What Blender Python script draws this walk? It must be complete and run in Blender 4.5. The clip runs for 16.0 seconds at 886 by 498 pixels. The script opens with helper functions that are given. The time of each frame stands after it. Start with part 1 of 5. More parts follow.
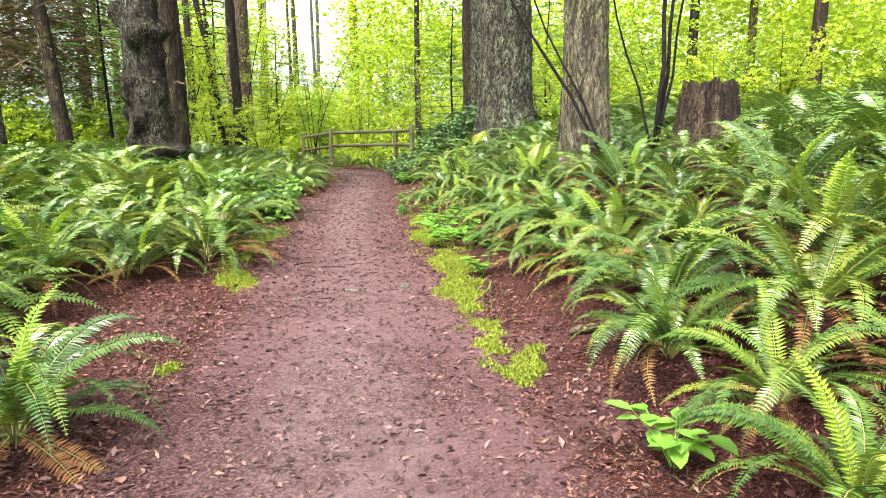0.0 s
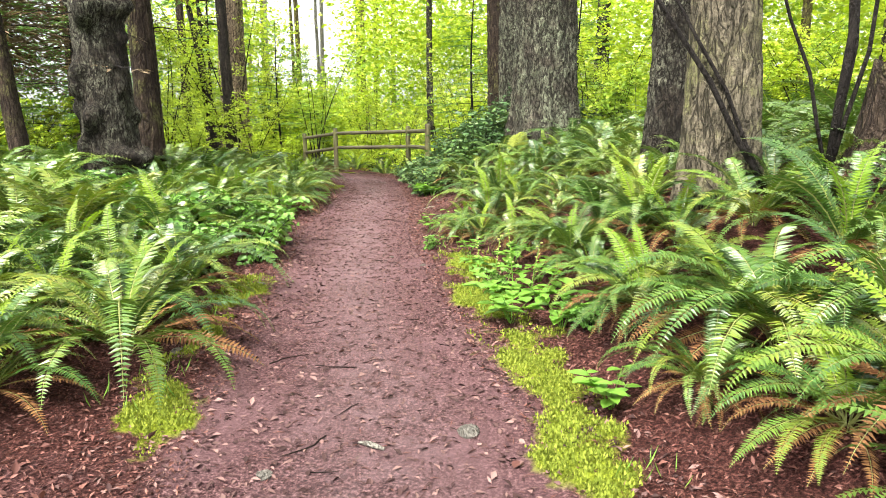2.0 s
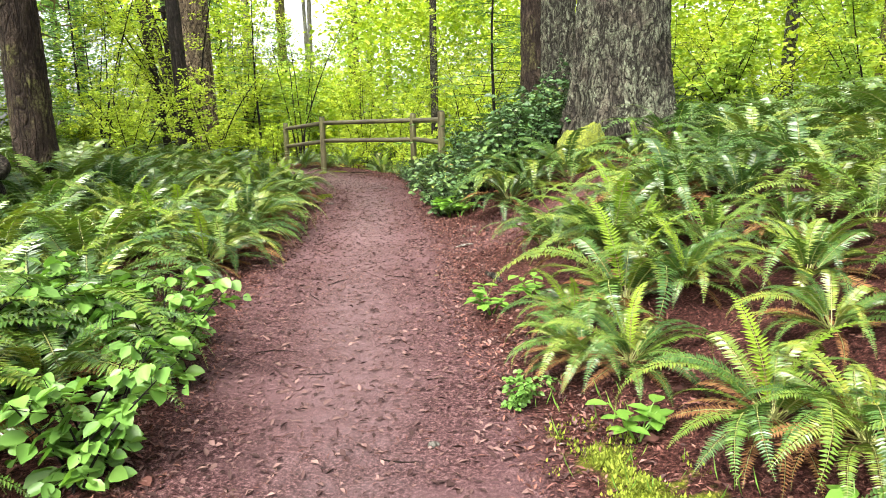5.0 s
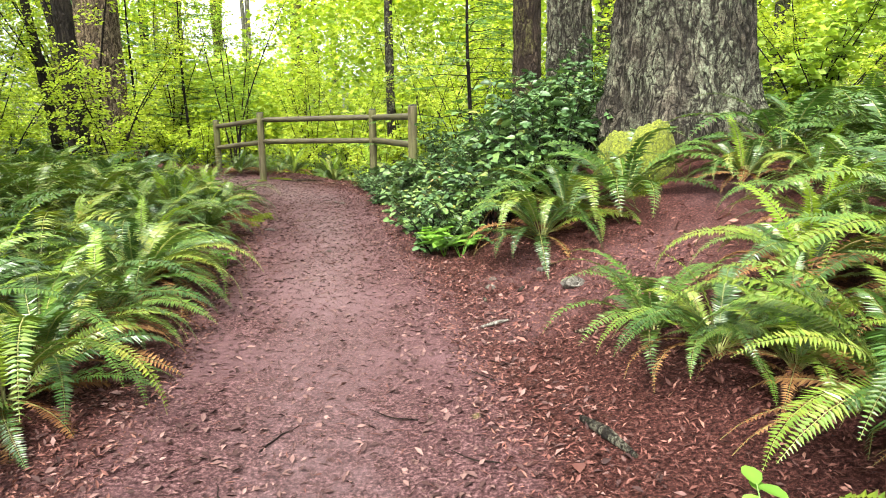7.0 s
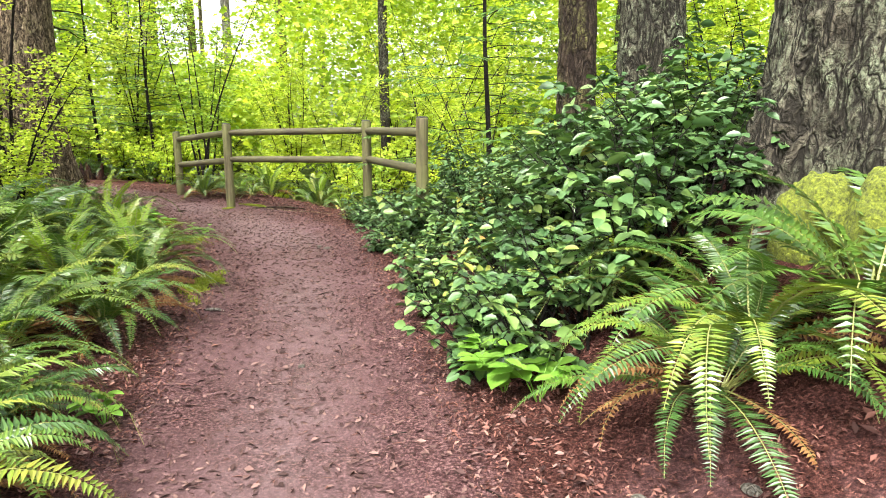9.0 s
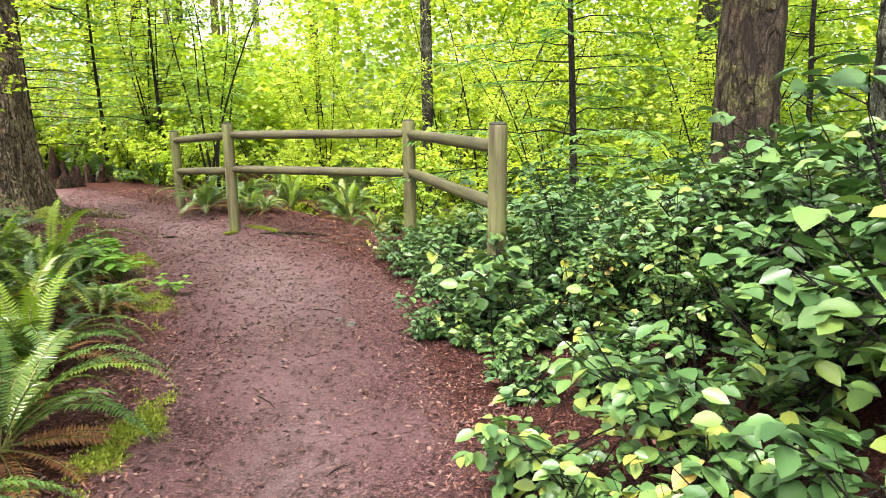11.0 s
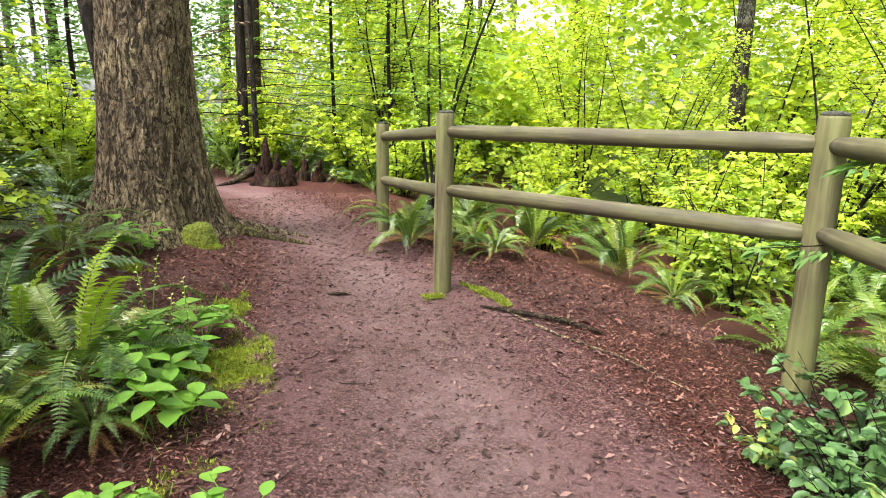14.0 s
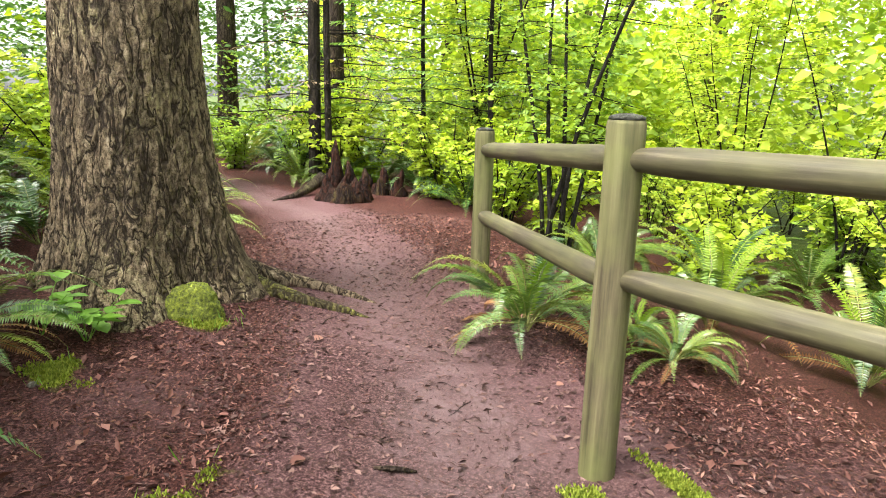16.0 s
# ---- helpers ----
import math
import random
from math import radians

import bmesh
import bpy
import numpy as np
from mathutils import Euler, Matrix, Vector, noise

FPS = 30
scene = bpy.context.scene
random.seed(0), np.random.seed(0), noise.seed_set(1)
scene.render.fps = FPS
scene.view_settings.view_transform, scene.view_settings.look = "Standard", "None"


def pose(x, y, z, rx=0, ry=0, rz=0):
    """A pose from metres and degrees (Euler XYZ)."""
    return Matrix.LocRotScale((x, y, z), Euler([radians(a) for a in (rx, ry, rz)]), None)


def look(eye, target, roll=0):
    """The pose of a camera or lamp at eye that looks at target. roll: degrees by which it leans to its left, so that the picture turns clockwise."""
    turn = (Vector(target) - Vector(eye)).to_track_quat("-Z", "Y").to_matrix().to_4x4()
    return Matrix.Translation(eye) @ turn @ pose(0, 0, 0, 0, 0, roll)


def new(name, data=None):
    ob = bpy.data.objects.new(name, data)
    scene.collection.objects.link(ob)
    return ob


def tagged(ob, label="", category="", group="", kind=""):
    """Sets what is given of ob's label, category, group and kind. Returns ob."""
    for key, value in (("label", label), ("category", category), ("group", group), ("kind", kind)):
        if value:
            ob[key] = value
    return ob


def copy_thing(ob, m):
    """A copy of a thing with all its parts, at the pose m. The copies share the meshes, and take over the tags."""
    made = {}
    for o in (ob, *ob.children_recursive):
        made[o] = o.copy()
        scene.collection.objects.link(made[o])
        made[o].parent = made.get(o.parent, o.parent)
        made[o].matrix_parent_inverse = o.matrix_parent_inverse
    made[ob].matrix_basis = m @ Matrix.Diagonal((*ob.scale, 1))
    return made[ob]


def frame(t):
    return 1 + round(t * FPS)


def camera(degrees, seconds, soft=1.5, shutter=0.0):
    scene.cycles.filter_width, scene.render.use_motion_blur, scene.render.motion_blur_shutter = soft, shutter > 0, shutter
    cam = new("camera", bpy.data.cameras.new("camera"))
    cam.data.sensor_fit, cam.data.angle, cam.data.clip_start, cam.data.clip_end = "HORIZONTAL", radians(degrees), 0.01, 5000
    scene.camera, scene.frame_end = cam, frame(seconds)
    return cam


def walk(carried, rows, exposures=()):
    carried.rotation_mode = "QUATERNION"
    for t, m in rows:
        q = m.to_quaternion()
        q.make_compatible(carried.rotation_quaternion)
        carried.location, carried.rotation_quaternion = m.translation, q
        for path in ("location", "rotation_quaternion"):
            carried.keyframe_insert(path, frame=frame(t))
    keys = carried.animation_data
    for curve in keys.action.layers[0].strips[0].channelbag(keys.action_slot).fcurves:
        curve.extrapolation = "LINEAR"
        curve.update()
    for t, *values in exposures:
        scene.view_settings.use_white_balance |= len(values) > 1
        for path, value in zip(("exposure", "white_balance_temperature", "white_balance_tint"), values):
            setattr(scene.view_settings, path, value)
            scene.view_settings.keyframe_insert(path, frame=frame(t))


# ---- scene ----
cam = camera(68.6, 16.0, 1.0)
PATH = [
    (0, (3.394, 0.538, 1.044), (2.951, 2.458, 0.697), -0.4),
    (0.5, (3.158, 1.103, 1.059), (2.708, 3.021, 0.716), -0.3),
    (1, (2.959, 1.642, 1.077), (2.502, 3.558, 0.734), -0.2),
    (1.5, (2.732, 2.169, 1.093), (2.269, 4.083, 0.746), -0.4),
    (2, (2.515, 2.701, 1.104), (2.058, 4.616, 0.753), -0.4),
    (2.5, (2.297, 3.252, 1.118), (1.842, 5.166, 0.763), -0.5),
    (3, (2.099, 3.787, 1.14), (1.648, 5.702, 0.783), -0.4),
    (3.5, (1.896, 4.326, 1.166), (1.437, 6.239, 0.806), -0.5),
    (4, (1.709, 4.863, 1.2), (1.248, 6.774, 0.83), -0.5),
    (4.2, (1.638, 5.094, 1.203), (1.173, 7.002, 0.827), -0.6),
    (6.3, (0.619, 7.545, 1.105), (0.286, 9.476, 0.702), -0.5),
    (6.5, (0.545, 7.758, 1.116), (0.229, 9.692, 0.714), -0.4),
    (7, (0.364, 8.344, 1.14), (0.089, 10.286, 0.744), -0.3),
    (7.5, (0.212, 8.911, 1.166), (-0.046, 10.857, 0.78), -0.2),
    (8, (0.045, 9.502, 1.193), (-0.2, 11.45, 0.813), -0.3),
    (8.5, (-0.109, 10.065, 1.217), (-0.354, 12.013, 0.838), -0.2),
    (9, (-0.285, 10.666, 1.244), (-0.527, 12.615, 0.866), -0.1),
    (9.2, (-0.346, 10.908, 1.253), (-0.592, 12.856, 0.874), -0.1),
    (11.3, (-1.051, 13.427, 1.424), (-1.427, 15.344, 0.996), -0.2),
    (11.5, (-1.149, 13.674, 1.393), (-1.543, 15.589, 0.971), -0.0),
    (12, (-1.398, 14.248, 1.371), (-1.853, 16.149, 0.948), 0.2),
    (12.5, (-1.587, 14.788, 1.368), (-2.153, 16.658, 0.943), 0.4),
    (13, (-1.844, 15.31, 1.346), (-2.557, 17.13, 0.923), 0.6),
    (13.5, (-2.098, 15.853, 1.314), (-2.971, 17.602, 0.889), 0.8),
    (14, (-2.44, 16.33, 1.289), (-3.448, 18.003, 0.86), 1.2),
    (14.5, (-2.765, 16.817, 1.283), (-3.882, 18.418, 0.85), 1.3),
    (15, (-3.143, 17.277, 1.287), (-4.329, 18.828, 0.854), 1.5),
    (15.5, (-3.499, 17.727, 1.311), (-4.72, 19.25, 0.876), 1.7),
    (16, (-3.886, 18.193, 1.287), (-5.118, 19.705, 0.843), 1.6),
]
EXPOSURE = [(0.0, 3.05), (4.0, 2.98), (9.0, 3.2), (12.5, 3.3), (13.5, 3.24), (14.5, 3.42), (16.0, 3.5)]
walk(cam, [(t, look(eye, target, roll)) for t, eye, target, roll in PATH], EXPOSURE)

# ---- world and light: a bright overcast spring day ----
world = bpy.data.worlds.new("overcast_sky")
scene.world = world
world.use_nodes = True
wn, wl = world.node_tree.nodes, world.node_tree.links
sky = wn.new("ShaderNodeTexSky")
sky.sky_type, sky.sun_disc = "NISHITA", False
sky.sun_elevation, sky.sun_rotation = radians(58), radians(200)
sky.air_density, sky.dust_density, sky.ozone_density = 1.0, 4.0, 1.0
pale = wn.new("ShaderNodeHueSaturation")
pale.inputs["Saturation"].default_value = 0.12
wl.new(sky.outputs["Color"], pale.inputs["Color"])
wl.new(pale.outputs["Color"], wn["Background"].inputs["Color"])
wn["Background"].inputs["Strength"].default_value = 0.085

sun = new("sun", bpy.data.lights.new("sun", "SUN"))
sun.data.energy, sun.data.angle, sun.data.color = 1.5, radians(30), (1.0, 0.95, 0.86)
sun.matrix_world = look((0, 0, 40), (0 + 40 * math.sin(radians(200)) / math.tan(radians(58)) * -1, 40 * math.cos(radians(200)) / math.tan(radians(58)) * -1, 0))

# ---- materials ----


def shader(name):
    m = bpy.data.materials.new(name)
    m.use_nodes = True
    nt = m.node_tree
    return m, nt.nodes, nt.links, nt.nodes["Principled BSDF"]


def ramp(nodes, stops):
    r = nodes.new("ShaderNodeValToRGB")
    els = r.color_ramp.elements
    while len(els) < len(stops):
        els.new(0.5)
    for el, (pos, col) in zip(els, stops):
        el.position, el.color = pos, (*col, 1)
    return r


def noise_node(nodes, links, scale, detail=4, rough=0.6, coords="Object", stretch=None, dist=0.0):
    co = nodes.new("ShaderNodeTexCoord")
    n = nodes.new("ShaderNodeTexNoise")
    n.inputs["Scale"].default_value, n.inputs["Detail"].default_value = scale, detail
    n.inputs["Roughness"].default_value, n.inputs["Distortion"].default_value = rough, dist
    if stretch:
        mp = nodes.new("ShaderNodeMapping")
        mp.inputs["Scale"].default_value = stretch
        links.new(co.outputs[coords], mp.inputs["Vector"])
        links.new(mp.outputs["Vector"], n.inputs["Vector"])
    else:
        links.new(co.outputs[coords], n.inputs["Vector"])
    return n


def mix_col(nodes, links, fac, a, b, blend="MIX"):
    m = nodes.new("ShaderNodeMix")
    m.data_type, m.blend_type = "RGBA", blend
    for sock, val in ((m.inputs["Factor"], fac), (m.inputs["A"], a), (m.inputs["B"], b)):
        if isinstance(val, (int, float)):
            sock.default_value = val
        elif isinstance(val, tuple):
            sock.default_value = (*val, 1)
        else:
            links.new(val, sock)
    return m.outputs["Result"]


def bump(nodes, links, height, strength, distance, bsdf):
    b = nodes.new("ShaderNodeBump")
    b.inputs["Strength"].default_value, b.inputs["Distance"].default_value = strength, distance
    links.new(height, b.inputs["Height"])
    links.new(b.outputs["Normal"], bsdf.inputs["Normal"])


def leaf_material(name, stops, through_light=0.35, rough=0.45, glow=(1.0, 1.1, 0.5), spec=0.4, per="both"):
    """A thin leaf: gloss and colour above, light let through from behind."""
    m, nodes, links, bsdf = shader(name)
    isle, ob = nodes.new("ShaderNodeNewGeometry"), nodes.new("ShaderNodeObjectInfo")
    add = nodes.new("ShaderNodeMath")
    add.operation = "MULTIPLY_ADD"
    links.new(isle.outputs["Random Per Island"], add.inputs[0])
    add.inputs[1].default_value = 0.6 if per == "both" else 0.25
    scaled = nodes.new("ShaderNodeMath")
    scaled.operation = "MULTIPLY"
    links.new(ob.outputs["Random"], scaled.inputs[0])
    scaled.inputs[1].default_value = 0.4 if per == "both" else 0.75
    links.new(scaled.outputs[0], add.inputs[2])
    r = ramp(nodes, stops)
    links.new(add.outputs[0], r.inputs["Fac"])
    n = noise_node(nodes, links, 9, 3)
    col = mix_col(nodes, links, 0.35, r.outputs["Color"], mix_col(nodes, links, n.outputs["Fac"], (0.45, 0.5, 0.4), (1.5, 1.45, 1.3)), "MULTIPLY")
    links.new(col, bsdf.inputs["Base Color"])
    bsdf.inputs["Roughness"].default_value = rough
    bsdf.inputs["Specular IOR Level"].default_value = spec
    tr = nodes.new("ShaderNodeBsdfTranslucent")
    links.new(mix_col(nodes, links, 1.0, col, glow, "MULTIPLY"), tr.inputs["Color"])
    mx = nodes.new("ShaderNodeMixShader")
    mx.inputs[0].default_value = through_light
    links.new(bsdf.outputs[0], mx.inputs[1])
    links.new(tr.outputs[0], mx.inputs[2])
    links.new(mx.outputs[0], nodes["Material Output"].inputs["Surface"])
    return m


FERN = leaf_material("fern_green", [(0.0, (0.015, 0.042, 0.007)), (0.3, (0.036, 0.085, 0.013)), (0.6, (0.076, 0.135, 0.016)), (0.85, (0.125, 0.168, 0.019)), (1.0, (0.18, 0.178, 0.025))], 0.17, 0.34, (1.1, 1.15, 0.4), 0.55, per="object")
FERN_YOUNG = leaf_material("fern_spring_green", [(0.0, (0.12, 0.21, 0.015)), (1.0, (0.2, 0.28, 0.025))], 0.38, 0.45, per="object")
FERN_DEAD = leaf_material("fern_withered", [(0.0, (0.09, 0.04, 0.018)), (0.5, (0.16, 0.076, 0.03)), (1.0, (0.25, 0.15, 0.06))], 0.2, 0.75, (1, 0.8, 0.6), 0.2)
RACHIS = leaf_material("fern_stalk", [(0.0, (0.12, 0.14, 0.04)), (1.0, (0.2, 0.2, 0.06))], 0.05, 0.6)
SALAL = leaf_material("salal_leaf", [(0.0, (0.028, 0.068, 0.022)), (0.55, (0.058, 0.12, 0.037)), (0.86, (0.12, 0.195, 0.05)), (0.97, (0.25, 0.26, 0.045)), (1.0, (0.32, 0.15, 0.055))], 0.14, 0.4, spec=0.45)
BROAD = leaf_material("broad_leaf_green", [(0.0, (0.07, 0.17, 0.03)), (1.0, (0.17, 0.31, 0.06))], 0.33, 0.42, spec=0.45)
HERB = leaf_material("herb_leaf", [(0.0, (0.09, 0.22, 0.03)), (1.0, (0.18, 0.33, 0.045))], 0.38, 0.45)
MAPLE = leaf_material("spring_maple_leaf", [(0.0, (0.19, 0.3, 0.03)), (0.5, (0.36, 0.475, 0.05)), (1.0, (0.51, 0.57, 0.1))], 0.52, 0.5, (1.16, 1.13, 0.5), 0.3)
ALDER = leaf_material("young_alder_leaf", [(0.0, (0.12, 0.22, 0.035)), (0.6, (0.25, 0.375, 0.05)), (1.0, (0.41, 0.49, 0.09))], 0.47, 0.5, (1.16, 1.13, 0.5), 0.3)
NEEDLE = leaf_material("conifer_needles", [(0.0, (0.07, 0.15, 0.045)), (0.7, (0.13, 0.225, 0.06)), (1.0, (0.2, 0.29, 0.08))], 0.4, 0.55, spec=0.3)
TWIG_DRY = leaf_material("dry_needles", [(0.0, (0.1, 0.07, 0.045)), (1.0, (0.2, 0.15, 0.09))], 0.2, 0.8, (1, 0.9, 0.7), 0.2)
MOSS = leaf_material("moss", [(0.0, (0.07, 0.1, 0.012)), (0.5, (0.18, 0.22, 0.03)), (1.0, (0.34, 0.37, 0.08))], 0.25, 0.85, (1.1, 1.05, 0.4), 0.1)
GRASS = leaf_material("grass_blade", [(0.0, (0.1, 0.24, 0.03)), (1.0, (0.22, 0.36, 0.06))], 0.4, 0.5)
LITTER = leaf_material("fallen_leaf", [(0.0, (0.012, 0.005, 0.004)), (0.3, (0.058, 0.023, 0.019)), (0.62, (0.145, 0.062, 0.05)), (0.88, (0.29, 0.165, 0.13)), (1.0, (0.56, 0.46, 0.38))], 0.05, 0.6, (1, 0.8, 0.6), 0.2)
CHIPS = leaf_material("bark_mulch", [(0.0, (0.01, 0.005, 0.004)), (0.45, (0.045, 0.023, 0.022)), (0.78, (0.19, 0.115, 0.105)), (1.0, (0.56, 0.42, 0.35))], 0.03, 0.75, (1, 0.8, 0.6), 0.15)


def bark_material(name, deep, mid, light, lichen, lichen_amount=0.5, scale=1.0, plate=20.0, long=0.2, crack=0.12):
    """Furrowed bark: winding upright furrows, short cross cracks, flaky grain and lichen on the ridges. Shade in the
    furrows is painted into the colour.
    """
    m, nodes, links, bsdf = shader(name)

    def math_node(op, a, b=None):
        n = nodes.new("ShaderNodeMath")
        n.operation = op
        for sock, val in zip(n.inputs, (a, b)):
            if val is None:
                continue
            if isinstance(val, (int, float)):
                sock.default_value = val
            else:
                links.new(val, sock)
        return n.outputs[0]

    def furrows(freq, stretch, width, dist):
        n = noise_node(nodes, links, freq, 3, 0.55, stretch=stretch, dist=dist)
        mr = nodes.new("ShaderNodeMapRange")
        mr.interpolation_type = "SMOOTHSTEP"
        mr.inputs["From Max"].default_value = width
        links.new(math_node("ABSOLUTE", math_node("SUBTRACT", n.outputs["Fac"], 0.5)), mr.inputs["Value"])
        return mr.outputs["Result"]

    fine = noise_node(nodes, links, 45 * scale, 9, 0.75, stretch=(1, 1, 0.45))
    broad = noise_node(nodes, links, 2.2, 4, 0.6)
    tint = noise_node(nodes, links, plate * 0.8, 3, 0.6, stretch=(1, 1, long * 2))
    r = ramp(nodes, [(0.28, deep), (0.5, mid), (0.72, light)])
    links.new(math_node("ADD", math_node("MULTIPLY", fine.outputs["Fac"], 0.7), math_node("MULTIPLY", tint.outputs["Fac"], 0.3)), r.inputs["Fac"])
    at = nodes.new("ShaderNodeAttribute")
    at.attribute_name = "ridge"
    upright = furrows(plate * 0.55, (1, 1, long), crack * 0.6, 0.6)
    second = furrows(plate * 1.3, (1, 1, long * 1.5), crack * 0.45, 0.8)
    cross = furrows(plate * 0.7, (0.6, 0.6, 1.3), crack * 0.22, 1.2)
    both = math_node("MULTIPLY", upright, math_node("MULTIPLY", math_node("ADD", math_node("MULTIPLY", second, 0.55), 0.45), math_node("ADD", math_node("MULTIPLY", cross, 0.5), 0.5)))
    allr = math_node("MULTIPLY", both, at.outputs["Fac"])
    # crevice shade as colour: low ridge and cracks fade to deep
    shaded_furrow = mix_col(nodes, links, allr, deep, r.outputs["Color"])
    patch = ramp(nodes, [(0.62 - 0.3 * lichen_amount, (0, 0, 0)), (0.72 - 0.2 * lichen_amount, (1, 1, 1))])
    links.new(broad.outputs["Fac"], patch.inputs["Fac"])
    flake = ramp(nodes, [(0.42, (0, 0, 0)), (0.58, (0.85, 0.85, 0.85))])
    links.new(fine.outputs["Fac"], flake.inputs["Fac"])
    col = mix_col(nodes, links, math_node("MULTIPLY", math_node("MULTIPLY", patch.outputs["Color"], flake.outputs["Color"]), allr), shaded_furrow, lichen)
    links.new(col, bsdf.inputs["Base Color"])
    bsdf.inputs["Roughness"].default_value = 0.9
    bsdf.inputs["Specular IOR Level"].default_value = 0.15
    bump(nodes, links, math_node("ADD", math_node("MULTIPLY", fine.outputs["Fac"], 0.6), both), 1.0, 0.035, bsdf)
    return m


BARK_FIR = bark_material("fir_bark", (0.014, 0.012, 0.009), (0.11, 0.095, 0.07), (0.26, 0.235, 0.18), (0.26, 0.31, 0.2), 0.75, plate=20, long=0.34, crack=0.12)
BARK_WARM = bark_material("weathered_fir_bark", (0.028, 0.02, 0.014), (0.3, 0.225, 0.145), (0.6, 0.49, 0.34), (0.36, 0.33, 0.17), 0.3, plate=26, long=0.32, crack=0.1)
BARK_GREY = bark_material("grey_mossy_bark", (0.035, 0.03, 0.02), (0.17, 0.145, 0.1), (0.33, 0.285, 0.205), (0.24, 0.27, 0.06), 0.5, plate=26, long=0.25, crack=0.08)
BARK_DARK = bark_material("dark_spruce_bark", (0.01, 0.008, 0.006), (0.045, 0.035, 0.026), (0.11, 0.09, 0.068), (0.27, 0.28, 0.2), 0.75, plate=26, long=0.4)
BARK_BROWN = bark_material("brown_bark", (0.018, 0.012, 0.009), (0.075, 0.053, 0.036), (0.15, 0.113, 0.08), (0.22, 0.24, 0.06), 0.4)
BARK_MOSSY = bark_material("mossy_bark", (0.04, 0.032, 0.018), (0.14, 0.115, 0.05), (0.25, 0.22, 0.08), (0.26, 0.29, 0.035), 0.8)
BARK_PALE = bark_material("pale_alder_bark", (0.14, 0.13, 0.11), (0.34, 0.32, 0.27), (0.5, 0.48, 0.42), (0.35, 0.36, 0.25), 0.4)
STEM = bark_material("dark_stem", (0.015, 0.012, 0.01), (0.05, 0.04, 0.03), (0.1, 0.08, 0.06), (0.14, 0.15, 0.06), 0.2)
ROTTEN = bark_material("rotten_red_wood", (0.008, 0.004, 0.003), (0.045, 0.015, 0.009), (0.13, 0.042, 0.024), (0.06, 0.065, 0.02), 0.3, long=0.12)


def post_material():
    m, nodes, links, bsdf = shader("weathered_round_timber")
    grain = noise_node(nodes, links, 30, 6, 0.65, stretch=(1, 1, 0.05))
    blotch = noise_node(nodes, links, 3.5, 4, 0.6, stretch=(1, 1, 0.6))
    r = ramp(nodes, [(0.3, (0.025, 0.02, 0.012)), (0.55, (0.1, 0.085, 0.047)), (0.8, (0.19, 0.17, 0.095))])
    links.new(grain.outputs["Fac"], r.inputs["Fac"])
    g = ramp(nodes, [(0.4, (0, 0, 0)), (0.7, (0.75, 0.75, 0.75))])
    links.new(blotch.outputs["Fac"], g.inputs["Fac"])
    col = mix_col(nodes, links, g.outputs["Color"], r.outputs["Color"], (0.135, 0.145, 0.05))
    links.new(col, bsdf.inputs["Base Color"])
    bsdf.inputs["Roughness"].default_value = 0.72
    bsdf.inputs["Specular IOR Level"].default_value = 0.2
    bump(nodes, links, grain.outputs["Fac"], 0.35, 0.006, bsdf)
    return m


def rail_material():
    m, nodes, links, bsdf = shader("grey_brown_rail_timber")
    grain = noise_node(nodes, links, 34, 6, 0.65, stretch=(1, 1, 0.04))
    blotch = noise_node(nodes, links, 2.5, 4, 0.6, stretch=(1, 1, 0.5))
    r = ramp(nodes, [(0.3, (0.014, 0.011, 0.007)), (0.55, (0.06, 0.05, 0.03)), (0.8, (0.19, 0.165, 0.1))])
    links.new(grain.outputs["Fac"], r.inputs["Fac"])
    g = ramp(nodes, [(0.4, (0, 0, 0)), (0.68, (0.75, 0.75, 0.75))])
    links.new(blotch.outputs["Fac"], g.inputs["Fac"])
    col = mix_col(nodes, links, g.outputs["Color"], r.outputs["Color"], (0.115, 0.115, 0.042))
    links.new(col, bsdf.inputs["Base Color"])
    bsdf.inputs["Roughness"].default_value = 0.6
    bsdf.inputs["Specular IOR Level"].default_value = 0.3
    bump(nodes, links, grain.outputs["Fac"], 0.35, 0.005, bsdf)
    return m


MOSS_MAT, mn, ml, mb = shader("moss_mat")
mf = noise_node(mn, ml, 60, 8, 0.75)
mr2 = ramp(mn, [(0.35, (0.02, 0.026, 0.004)), (0.52, (0.14, 0.17, 0.012)), (0.7, (0.32, 0.37, 0.03))])
ml.new(mf.outputs["Fac"], mr2.inputs["Fac"])
ml.new(mr2.outputs["Color"], mb.inputs["Base Color"])
mb.inputs["Roughness"].default_value = 0.95
bump(mn, ml, mf.outputs["Fac"], 1.0, 0.03, mb)
POST, RAIL = post_material(), rail_material()
POST_END = bark_material("weathered_end_grain", (0.1, 0.1, 0.085), (0.26, 0.27, 0.23), (0.42, 0.44, 0.4), (0.25, 0.3, 0.2), 0.4, plate=60, long=1.0, crack=0.05)


